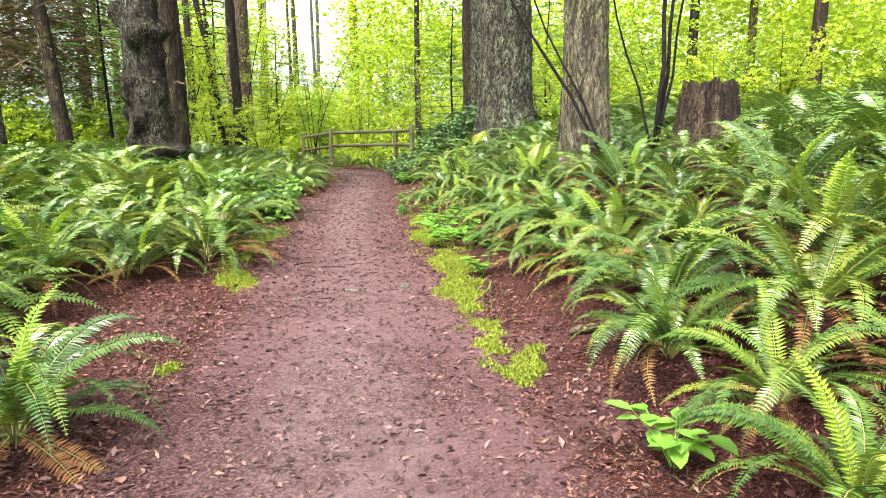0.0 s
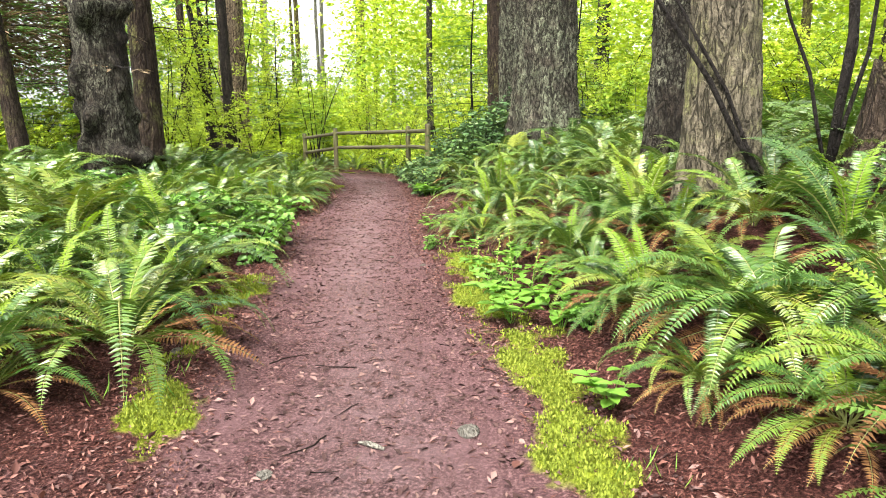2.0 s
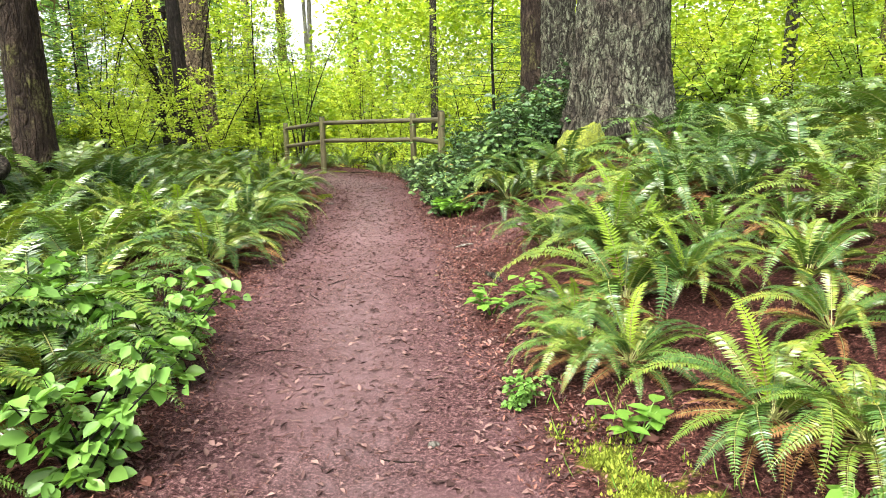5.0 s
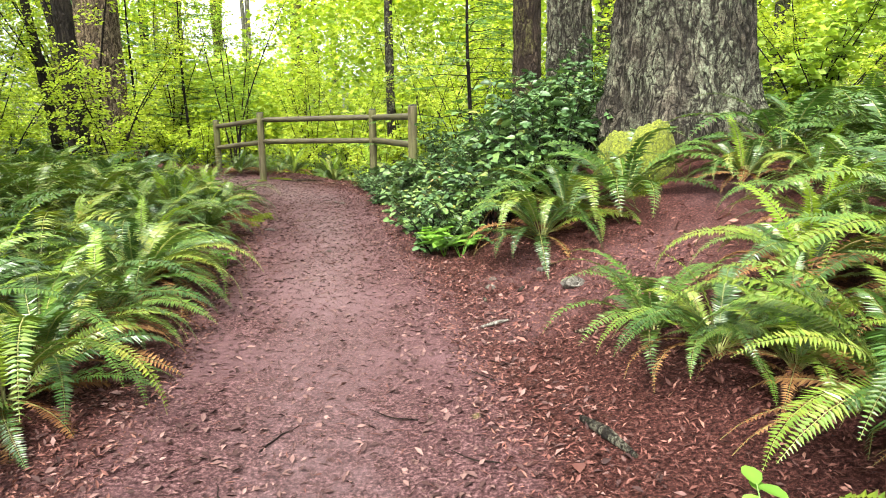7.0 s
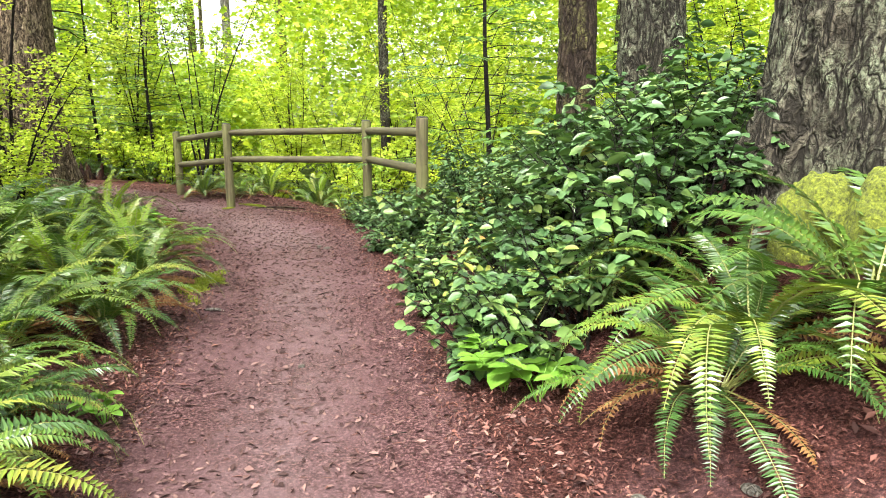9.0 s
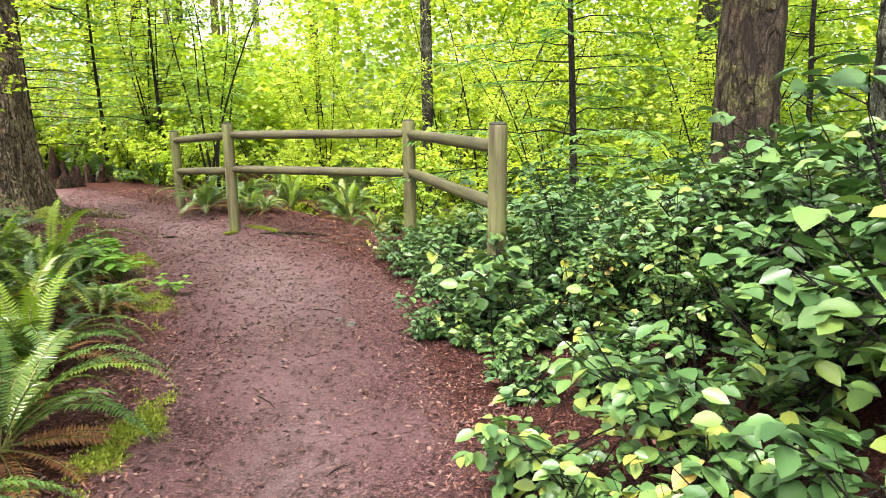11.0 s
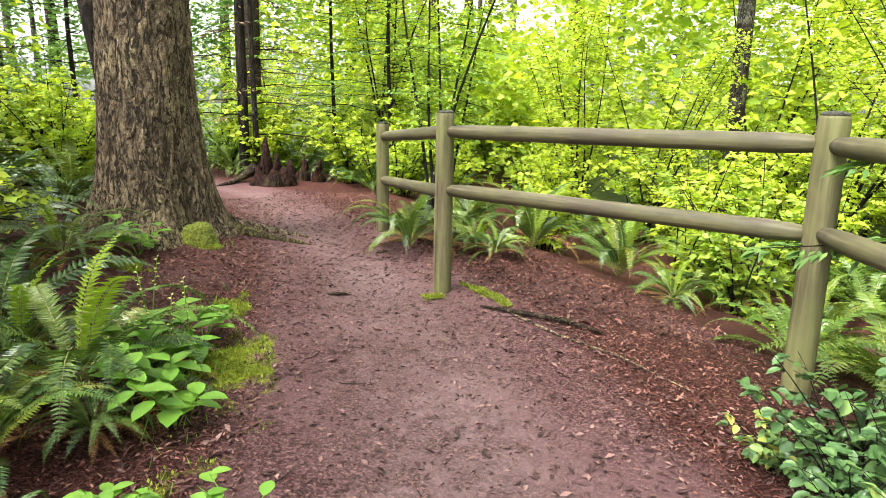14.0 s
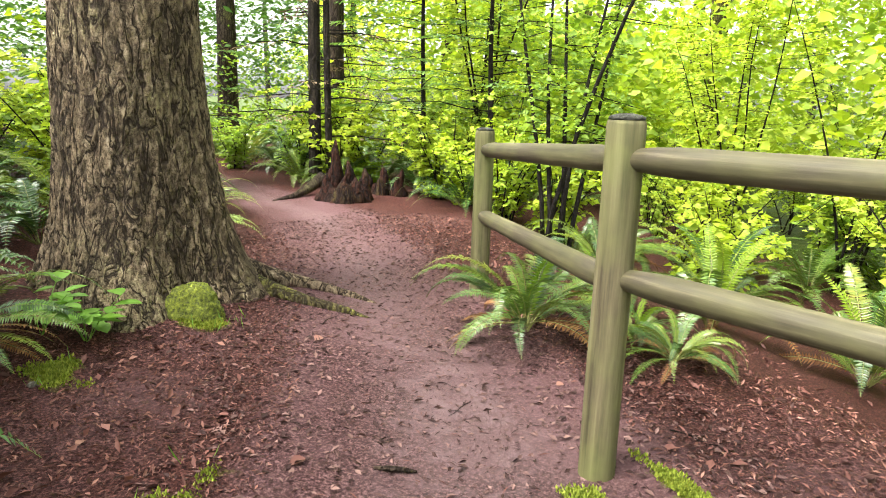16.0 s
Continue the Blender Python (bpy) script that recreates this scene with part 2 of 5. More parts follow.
def ground_material():
    m, nodes, links, bsdf = shader("forest_floor")

    def attr(name):
        a = nodes.new("ShaderNodeAttribute")
        a.attribute_name = name
        return a.outputs["Fac"]

    fine = noise_node(nodes, links, 70, 10, 0.8)
    mid = noise_node(nodes, links, 9, 5, 0.65)
    big = noise_node(nodes, links, 1.1, 4, 0.55)
    trod = ramp(nodes, [(0.38, (0.008, 0.003, 0.003)), (0.5, (0.066, 0.031, 0.032)), (0.65, (0.26, 0.157, 0.152))])
    links.new(fine.outputs["Fac"], trod.inputs["Fac"])
    worn = ramp(nodes, [(0.45, (0, 0, 0)), (0.62, (0.7, 0.7, 0.7))])
    links.new(big.outputs["Fac"], worn.inputs["Fac"])
    path_col = mix_col(nodes, links, worn.outputs["Color"], trod.outputs["Color"], (0.12, 0.068, 0.071))
    pale = ramp(nodes, [(0.46, (0.0, 0.0, 0.0)), (0.62, (0.6, 0.6, 0.6))])
    links.new(mid.outputs["Fac"], pale.inputs["Fac"])
    mid_path = mix_col(nodes, links, pale.outputs["Color"], path_col, (0.165, 0.107, 0.111))
    path_col = mix_col(nodes, links, attr("centre"), path_col, mid_path)
    floor_r = ramp(nodes, [(0.4, (0.006, 0.0022, 0.002)), (0.52, (0.05, 0.019, 0.016)), (0.64, (0.18, 0.08, 0.064))])
    links.new(fine.outputs["Fac"], floor_r.inputs["Fac"])

    def broken(mask, lo, hi, amount):
        """A mask with its edge broken up by the middle grain."""
        s = nodes.new("ShaderNodeMath")
        s.operation = "MULTIPLY_ADD"
        links.new(mid.outputs["Fac"], s.inputs[0])
        s.inputs[1].default_value = amount
        links.new(mask, s.inputs[2])
        q = nodes.new("ShaderNodeMapRange")
        q.inputs["From Min"].default_value, q.inputs["From Max"].default_value = lo + amount / 2, hi + amount / 2
        links.new(s.outputs[0], q.inputs["Value"])
        return q.outputs["Result"]

    col = mix_col(nodes, links, broken(attr("path"), 0.3, 0.7, 0.6), floor_r.outputs["Color"], path_col)
    moss_r = ramp(nodes, [(0.35, (0.05, 0.065, 0.008)), (0.62, (0.23, 0.28, 0.022))])
    links.new(fine.outputs["Fac"], moss_r.inputs["Fac"])
    col = mix_col(nodes, links, broken(attr("moss"), 0.35, 0.65, 0.8), col, moss_r.outputs["Color"])
    grn = ramp(nodes, [(0.3, (0.02, 0.03, 0.008)), (0.7, (0.07, 0.1, 0.02))])
    links.new(mid.outputs["Fac"], grn.inputs["Fac"])
    col = mix_col(nodes, links, broken(attr("far"), 0.3, 0.7, 0.5), col, grn.outputs["Color"])
    links.new(col, bsdf.inputs["Base Color"])
    bsdf.inputs["Roughness"].default_value = 0.66
    damp = nodes.new("ShaderNodeMath")
    damp.operation = "MULTIPLY_ADD"
    links.new(attr("centre"), damp.inputs[0])
    damp.inputs[1].default_value, damp.inputs[2].default_value = 0.33, 0.06
    links.new(damp.outputs[0], bsdf.inputs["Specular IOR Level"])
    bump(nodes, links, fine.outputs["Fac"], 0.9, 0.02, bsdf)
    return m


GROUND = ground_material()

# ---- plan ----
# trail: x, y, half width
TRAIL = [(4.4, -4, 1.2), (3.3, 0.2, 1.05), (1.95, 4.2, 0.8), (0.78, 7.2, 0.68), (-0.15, 9.6, 0.74), (-0.85, 12.0, 0.76), (-2.1, 15.7, 0.74),
         (-2.95, 17.6, 0.9), (-4.3, 19.15, 0.95), (-5.85, 20.55, 0.78), (-7.6, 21.75, 0.7), (-9.5, 22.9, 0.6), (-12.5, 23.6, 0.45), (-18, 24.5, 0.4)]
TALL_FIR, PATH_FIR = (1.58, 14.4), (-7.79, 20.08)


def smooth(v, lo, hi):
    t = np.clip((v - lo) / (hi - lo), 0, 1)
    return t * t * (3 - 2 * t)


def trail_info(x, y):
    """Distance past the trail's edge, and +1 on its right hand, -1 on its left."""
    x, y = np.asarray(x, float), np.asarray(y, float)
    best, edge, side = np.full(x.shape, 1e9), np.zeros(x.shape), np.zeros(x.shape)
    for (ax, ay, aw), (bx, by, bw) in zip(TRAIL, TRAIL[1:]):
        dx, dy = bx - ax, by - ay
        u = np.clip(((x - ax) * dx + (y - ay) * dy) / (dx * dx + dy * dy), 0, 1)
        px, py = x - ax - u * dx, y - ay - u * dy
        d = np.hypot(px, py)
        near = d < best
        best = np.where(near, d, best)
        edge = np.where(near, d - (aw + u * (bw - aw)), edge)
        side = np.where(near, np.where(dx * py - dy * px < 0, 1.0, -1.0), side)
    return edge, side


def wobble(x, y, k=1.0):
    """Cheap smooth unevenness, from a few crossing waves."""
    return (np.sin(1.7 * k * x + 0.6 * np.sin(1.1 * k * y)) + np.sin(1.3 * k * y + 1.2 + 0.8 * np.sin(0.9 * k * x)) + np.sin(2.9 * k * (x + y) * 0.6 + 2)) / 3


def height(x, y):
    x, y = np.asarray(x, float), np.asarray(y, float)
    e, side = trail_info(x, y)
    z = np.interp(y, [0, 3, 7.5, 12, 14, 40], [-0.14, -0.12, 0.03, 0.03, 0.0, 0.0])
    bank = np.interp(y, [-2, 3, 6, 15, 17.4, 18.5], [0.5, 0.7, 1, 1, 0.25, 0]) * (0.8 * smooth(e, -0.1, 2.6) + 0.6 * smooth(e, 2.6, 9))
    gully = np.interp(y, [16.5, 19.3], [0, 1]) * np.interp(x, [-9.5, -6.5], [0.15, 1]) * (0.75 * smooth(e, 0.3, 3.6) + 0.3 * smooth(e, 3.6, 10))
    left = 0.32 * smooth(e, 0.2, 3.5)
    off = smooth(e, -0.1, 0.8)
    z = z + np.where(side > 0, bank - gully, left)
    z = z + 0.35 * np.exp(-((x - TALL_FIR[0]) ** 2 + (y - TALL_FIR[1]) ** 2) / 1.1)
    z = z + 0.12 * np.exp(-((x - PATH_FIR[0]) ** 2 + (y - PATH_FIR[1]) ** 2) / 0.6)
    z = z + off * (0.045 * wobble(x, y, 1.3) + 0.02 * wobble(x + 5, y, 4.1)) + (1 - off) * 0.012 * wobble(x, y, 2.3)
    z = z - 0.03 * (1 - smooth(np.abs(e + 0.8), 0.2, 0.9)) * (1 - off)
    return z


def gz(x, y):
    return float(height(np.array([x]), np.array([y]))[0])


# bare leaf-strewn earth: x, y, radius
BARE = [(0.35, 11.9, 0.75), (1.05, 12.1, 0.7), (1.6, 12.75, 0.5), (-1.1, 9.85, 0.55), (0.75, 3.9, 0.7), (1.35, 2.9, 0.6), (-6.5, 19.3, 0.75), (-6.9, 19.9, 0.6), (-6.0, 18.7, 0.5),
        (-4.0, 20.7, 0.85), (-3.3, 20.6, 0.6), (-5.3, 20.9, 0.5), (3.0, 3.9, 0.45), (3.3, 3.2, 0.5), (0.2, 12.6, 0.4), (-3.1, 16.0, 0.35), (-8.6, 23.6, 0.8), (-2.4, 12.9, 0.35)]
# cushions of moss: x, y, radius along, radius across, turn
MOSSES = [(2.8, 4.15, 0.5, 0.13, 108), (2.56, 4.85, 0.6, 0.16, 110), (2.29, 5.55, 0.55, 0.18, 112), (2.04, 6.25, 0.5, 0.2, 112), (1.79, 6.95, 0.55, 0.21, 112), (1.53, 7.65, 0.5, 0.21, 110), (1.3, 8.25, 0.3, 0.16, 110), (0.03, 6.75, 0.55, 0.19, 112), (0.64, 5.05, 0.5, 0.17, 115), (0.38, 5.85, 0.4, 0.1, 112),
          (-4.9, 18.3, 0.6, 0.3, 135), (-7.1, 20.0, 0.2, 0.13, 40), (-4.72, 20.05, 0.14, 0.07, 160), (-4.45, 20.25, 0.25, 0.05, 150), (-3.9, 17.2, 0.5, 0.16, 130), (1.35, 3.3, 0.2, 0.1, 100), (-5.6, 19.0, 0.35, 0.1, 140), (1.2, 13.2, 0.2, 0.2, 20),
          (-2.75, 15.3, 0.5, 0.13, 110), (3.1, 3.6, 0.2, 0.12, 100), (-6.9, 19.2, 0.2, 0.1, 0)]


def blob_mask(x, y, blobs):
    v = np.zeros(np.shape(x))
    for bx, by, ra, rb, turn in blobs:
        c, s = math.cos(radians(turn)), math.sin(radians(turn))
        u, w = (x - bx) * c + (y - by) * s, -(x - bx) * s + (y - by) * c
        v = np.maximum(v, 1.15 - 0.6 * np.hypot(u / ra, w / rb))
    return np.clip(v, 0, 1)


def moss_mask(x, y):
    """Moss with ragged edges and bare gaps."""
    return np.clip(blob_mask(x, y, MOSSES) - 0.26 + 0.4 * wobble(x, y, 5.0) + 0.36 * wobble(x + 3.1, y, 15.0), 0, 1)


def mesh_of(name, verts, faces, materials, slots=None, smooth_shade=False):
    me = bpy.data.meshes.new(name)
    verts = np.asarray(verts, np.float32).reshape(-1, 3)
    if isinstance(faces, np.ndarray):
        k = faces.shape[1]
        me.vertices.add(len(verts))
        me.vertices.foreach_set("co", verts.ravel())
        me.loops.add(faces.size)
        me.loops.foreach_set("vertex_index", faces.ravel().astype(np.int32))
        me.polygons.add(len(faces))
        me.polygons.foreach_set("loop_start", np.arange(0, faces.size, k, dtype=np.int32))
        me.update(calc_edges=True)
    else:
        me.from_pydata(verts.tolist(), [], faces)
    for m in materials:
        me.materials.append(m)
    if slots is not None:
        me.polygons.foreach_set("material_index", np.asarray(slots, np.int32))
    if smooth_shade:
        me.polygons.foreach_set("use_smooth", np.ones(len(me.polygons), bool))
    me.update()
    return me


def child(name, me, parent, m=None, label=""):
    ob = new(name, me)
    ob.parent = parent
    if m is not None:
        ob.matrix_basis = m
    return tagged(ob, label)


def axis_steps(lo, hi, fine):
    """Coordinates that are close together from lo to hi and spread out to the horizon."""
    core = np.arange(lo, hi, fine)
    out = np.cumsum(np.geomspace(fine, 90, 34))
    return np.concatenate([(lo - out)[::-1], core, hi + out])


def build_ground():
    xs, ys = axis_steps(-11, 6.5, 0.075), axis_steps(-0.5, 25, 0.085)
    gx, gy = np.meshgrid(xs, ys)
    fade = smooth(np.hypot(gx, gy - 12), 60, 140)
    hz = height(gx, gy) * (1 - fade)
    e, side = trail_info(gx, gy)
    nx, ny = len(xs), len(ys)
    idx = np.arange(nx * ny).reshape(ny, nx)
    faces = np.stack([idx[:-1, :-1], idx[:-1, 1:], idx[1:, 1:], idx[1:, :-1]], -1).reshape(-1, 4)
    moss = moss_mask(gx, gy)
    hz = hz + 0.02 * smooth(moss, 0.4, 0.9)
    me = mesh_of("ground", np.stack([gx, gy, hz], -1), faces, [GROUND], smooth_shade=True)
    worn = 0.5 * blob_mask(gx, gy, [(x, y, r, r, 0) for x, y, r in BARE])
    for name, mask in (("path", np.maximum(1 - smooth(e, -0.35, 0.3), worn)), ("moss", moss), ("far", smooth(e, 4, 9)), ("centre", (1 - smooth(e, -0.75, -0.25)) * (0.65 + 0.35 * wobble(gx, gy, 1.9)))):
        a = me.attributes.new(name, "FLOAT", "POINT")
        a.data.foreach_set("value", mask.ravel().astype(np.float32))
    tagged(new("ground", me), "brown trodden mulch trail through leaf-strewn forest floor", "ground", kind="structure")


build_ground()

# ---- shapes ----


def tube(points, radii, seg=8, cap=True):
    """A round, tapering rod along points: vertices and faces."""
    pts = [Vector(p) for p in points]
    verts, faces = [], []
    side = Vector((1, 0, 0))
    for i, p in enumerate(pts):
        d = (pts[min(i + 1, len(pts) - 1)] - pts[max(i - 1, 0)]).normalized()
        if abs(d.dot(side)) > 0.95:
            side = Vector((0, 1, 0))
        a = (side - d * side.dot(d)).normalized()
        b = d.cross(a)
        side = a
        for k in range(seg):
            w = 2 * math.pi * k / seg
            verts.append(p + (a * math.cos(w) + b * math.sin(w)) * radii[i])
    for i in range(len(pts) - 1):
        for k in range(seg):
            q = (k + 1) % seg
            faces.append((i * seg + k, i * seg + q, (i + 1) * seg + q, (i + 1) * seg + k))
    if cap:
        faces.append(tuple(reversed(range(seg))))
        faces.append(tuple(range((len(pts) - 1) * seg, len(pts) * seg)))
    return verts, faces


def joined(parts):
    verts, faces = [], []
    for v, f in parts:
        o = len(verts)
        verts.extend(v)
        faces.extend(tuple(i + o for i in g) for g in f)
    return verts, faces


def unit(a):
    return a / np.maximum(np.linalg.norm(a, axis=-1, keepdims=True), 1e-9)


def leaves(P, D, N, L, W, fold=0.25, broad=False, belly=0.45):
    """Many leaves: each starts at P, points along D, faces N, and is L long and W wide."""
    P, D, N = np.asarray(P, float), unit(np.asarray(D, float)), np.asarray(N, float)
    S = unit(np.cross(D, N))
    U = np.cross(S, D)
    L, W = np.asarray(L, float)[:, None], np.asarray(W, float)[:, None]
    n = len(P)
    if broad:
        rows = [(0.2, 0.36, 0.0), (0.48, 0.5, 0.02), (0.78, 0.33, 0.06)]
        near = [P + D * L * u - S * W * w + U * (W * fold * w * 2 - L * d) for u, w, d in rows]
        far = [P + D * L * u + S * W * w + U * (W * fold * w * 2 - L * d) for u, w, d in rows]
        v = np.stack([P, *near, P + D * L - U * L * 0.12, *reversed(far)], 1)
        f = np.array([[0, 4, 3, 2, 1], [0, 7, 6, 5, 4]])
        return v.reshape(-1, 3), (np.arange(n)[:, None, None] * 8 + f).reshape(-1, 5)
    v = np.stack([P, P + D * L * belly - S * W * 0.5 + U * W * fold, P + D * L - U * L * 0.1, P + D * L * belly + S * W * 0.5 + U * W * fold], 1)
    f = np.array([[0, 2, 1], [0, 3, 2]])
    return v.reshape(-1, 3), (np.arange(n)[:, None, None] * 4 + f).reshape(-1, 3)


def thing(name, x, y, z=None, turn=0.0, label="", category="", group="", kind=""):
    ob = new(name)
    ob.empty_display_size = 0.1
    ob.matrix_basis = pose(x, y, gz(x, y) if z is None else z, 0, 0, turn)
    return tagged(ob, label, category, group, kind)


def placed(x, y, turn=0.0, scale=1.0, sink=0.0, lean=0.0):
    return Matrix.LocRotScale((x, y, gz(x, y) - sink), Euler((radians(lean), 0, radians(turn))), (scale, scale, scale))


# ---- trees ----
def trunk_mesh(seed, r, h, flare=0.35, seg=64, step=0.06, fine_to=4.5, amp=0.035, cell=7.0, lean=(0, 0), knobs=0.0, lobes=5):
    """A tapered trunk with furrowed bark: plates stand proud, furrows lie deep."""
    rng = random.Random(seed)
    zs = list(np.arange(-0.3, fine_to, step)) + list(np.linspace(fine_to, h, 9))
    phase = rng.random() * 6
    off = Vector((rng.random() * 40, rng.random() * 40, rng.random() * 40))
    verts, ridge = [], []
    for z in zs:
        rr = r * (1 - 0.8 * max(z, 0) / h)
        fl = flare * math.exp(-max(z + 0.05, 0) / 0.4)
        cx, cy = lean[0] * z + 0.03 * math.sin(z * 0.7 + phase), lean[1] * z + 0.03 * math.cos(z * 0.6 + phase)
        for k in range(seg):
            w = 2 * math.pi * k / seg
            c, s = math.cos(w), math.sin(w)
            q = Vector((c * r, s * r, z / 5.0)) * cell + off
            q += noise.noise_vector(Vector((q.x, q.y, q.z * 2.5)) * 0.8) * 0.8 + noise.noise_vector(Vector((q.x, q.y, q.z * 4)) * 2.2) * 0.25
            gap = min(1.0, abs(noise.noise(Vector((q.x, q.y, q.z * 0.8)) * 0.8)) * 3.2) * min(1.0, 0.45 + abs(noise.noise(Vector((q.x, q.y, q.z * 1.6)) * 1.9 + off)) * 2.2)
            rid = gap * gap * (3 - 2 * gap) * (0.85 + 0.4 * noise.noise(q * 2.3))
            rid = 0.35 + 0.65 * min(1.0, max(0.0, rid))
            big = noise.noise(Vector((c * r * 2.2, s * r * 2.2, z * 0.9)) + off)
            rad = rr * (1 + fl * (1 + 0.5 * math.cos(lobes * w + phase))) + amp * (rid - 0.6) + 0.06 * r * big
            if knobs:
                kn = noise.noise(Vector((c * r * 4, s * r * 4, z * 2.6)) + off * 2)
                rad += knobs * max(0.0, kn - 0.12)
            verts.append((cx + c * rad, cy + s * rad, z))
            ridge.append(rid)
    n = len(zs)
    idx = np.arange(n * seg).reshape(n, seg)
    nxt = np.roll(idx, -1, 1)
    faces = np.stack([idx[:-1], nxt[:-1], nxt[1:], idx[1:]], -1).reshape(-1, 4)
    return verts, faces, ridge


def trunk_part(parent, bark, seed, r, h, **kw):
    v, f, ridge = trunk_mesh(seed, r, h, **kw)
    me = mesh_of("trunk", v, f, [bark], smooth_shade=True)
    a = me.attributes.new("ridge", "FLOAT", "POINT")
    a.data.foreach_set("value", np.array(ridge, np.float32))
    return child("trunk", me, parent)


def bough_meshes(seed, h, z0, reach, count, needles, needle_len, droop=0.25, dry=0.0, r0=0.02, narrow=1.0):
    """Whorled conifer boughs: the wood, and the sprays of needles on it."""
    rng = random.Random(seed)
    wood, P, D, N, L, W = [], [], [], [], [], []
    for i in range(count):
        u = (i + rng.random()) / count
        z = z0 + (h - z0) * u
        ln = reach * (1 - 0.85 * u ** narrow) * rng.uniform(0.6, 1.1)
        a = rng.random() * 2 * math.pi
        pts = []
        for k in range(7):
            t = k / 6
            pts.append(Vector((math.cos(a) * ln * t, math.sin(a) * ln * t, z + ln * (0.12 * t - droop * t * t) + rng.uniform(-0.02, 0.02) * ln)))
        wood.append(tube(pts, [r0 * (1 - 0.85 * k / 6) * (0.5 + 0.5 * ln / reach) for k in range(7)], 5, False))
        for j in range(int(needles * ln / reach)):
            t = rng.uniform(0.12, 1) ** 0.8
            k = min(5, int(t * 6))
            p = pts[k].lerp(pts[k + 1], t * 6 - k)
            s = rng.choice((-1, 1))
            out = (pts[k + 1] - pts[k]).normalized()
            sd = Vector((-math.sin(a), math.cos(a), 0)) * s
            reach_side = rng.random() * ln * 0.32 * (1.1 - t)
            d = (out * rng.uniform(0.4, 1.0) + sd * rng.uniform(0.5, 1.0) + Vector((0, 0, rng.uniform(-0.3, 0.1)))).normalized()
            P.append(p + (out * 0.6 + sd).normalized() * reach_side + Vector((0, 0, -0.15 * reach_side)))
            D.append(d)
            N.append((rng.uniform(-0.4, 0.4), rng.uniform(-0.4, 0.4), 1))
            L.append(needle_len * rng.uniform(0.6, 1.3))
            W.append(needle_len * rng.uniform(0.16, 0.3))
    return joined(wood), leaves(P, D, N, L, W, 0.05) if P else None


CROWNS = []
for s in range(3):
    wood, sprays = bough_meshes(300 + s, 12, 0, 3.2, 34, 46, 0.45, 0.2, r0=0.06)
    CROWNS.append((mesh_of("branchwork", *wood, [BARK_BROWN]), mesh_of("crown", *sprays, [NEEDLE])))


def add_crown(tree, z, scale, pick):
    wood, sprays = CROWNS[pick % 3]
    m = Matrix.LocRotScale((0, 0, z), Euler((0, 0, pick * 1.7)), (scale, scale, scale))
    tagged(child("branchwork", wood, tree, m), kind="stuff")
    child("crown", sprays, tree, m)


def big_tree(name, x, y, r, h, bark, seed, label, sink=0.05, crown=True, dead=None, **kw):
    t = thing(name, x, y, gz(x, y) - sink, 0, label, "tree")
    trunk_part(t, bark, seed, r, h, **kw)
    if crown:
        add_crown(t, h - 7.5, 0.7, seed)
    if dead:
        lo, hi, reach, count, needles = dead
        wood, sprays = bough_meshes(seed + 50, hi, lo, reach, count, needles, 0.13, 0.18, r0=0.018, narrow=0.3)
        tagged(child("dead_branchwork", mesh_of("dead_branchwork", *wood, [STEM]), t, label="thin bare dead lower branches"), kind="stuff")
        if sprays:
            tagged(child("dry_needles", mesh_of("dry_needles", *sprays, [TWIG_DRY]), t), kind="stuff")
    return t


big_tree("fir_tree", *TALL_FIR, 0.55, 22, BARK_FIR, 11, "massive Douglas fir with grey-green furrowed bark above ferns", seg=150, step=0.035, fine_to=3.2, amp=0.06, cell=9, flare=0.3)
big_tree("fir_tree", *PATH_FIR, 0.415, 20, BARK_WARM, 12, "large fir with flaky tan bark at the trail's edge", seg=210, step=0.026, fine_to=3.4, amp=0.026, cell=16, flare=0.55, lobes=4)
big_tree("spruce_tree", -3.92, 10.35, 0.345, 18, BARK_DARK, 13, "old spruce with knobbly dark bark and pale lichen", seg=110, step=0.04, fine_to=4.2, amp=0.03, cell=9, knobs=0.42, flare=0.3, lean=(-0.02, 0.01), dead=(1.6, 5.0, 2.6, 14, 30))
big_tree("spruce_tree", -4.44, 11.8, 0.2, 18, BARK_BROWN, 14, "straight brown-barked conifer behind the knobbly spruce", seg=70, amp=0.03, cell=11, dead=(2.2, 6, 2.4, 16, 34))
big_tree("fir_tree", 3.2, 9.33, 0.235, 18, BARK_DARK, 15, "dark fir trunk rising from the fern bank", seg=80, step=0.05, amp=0.04, cell=10, lean=(-0.01, 0.0))
big_tree("maple_tree", 3.28, 7.45, 0.235, 16, BARK_GREY, 16, "pale trunk with moss patches on the fern bank", seg=80, step=0.05, amp=0.022, cell=12, flare=0.25)
big_tree("fir_tree", 0.78, 16.4, 0.27, 20, BARK_FIR, 17, "grey-barked fir behind the dark shrubs", seg=80, step=0.05, amp=0.045, cell=10, lean=(-0.015, 0))
big_tree("fir_tree", 0.2, 17.6, 0.2, 20, BARK_BROWN, 18, "reddish brown fir trunk standing further back", seg=60, step=0.07, amp=0.04, cell=10)
big_tree("spruce_tree", -7.35, 12.3, 0.16, 15, BARK_BROWN, 19, "slender leaning conifer in the shade", seg=40, step=0.1, amp=0.015, lean=(-0.12, -0.02), dead=(1.5, 6, 2.8, 18, 40))
big_tree("spruce_tree", -6.55, 9.9, 0.1, 13, BARK_DARK, 20, "thin dark conifer stem among ferns", seg=30, step=0.1, amp=0.01, lean=(-0.06, -0.02), dead=(1.2, 5, 2.4, 14, 30))
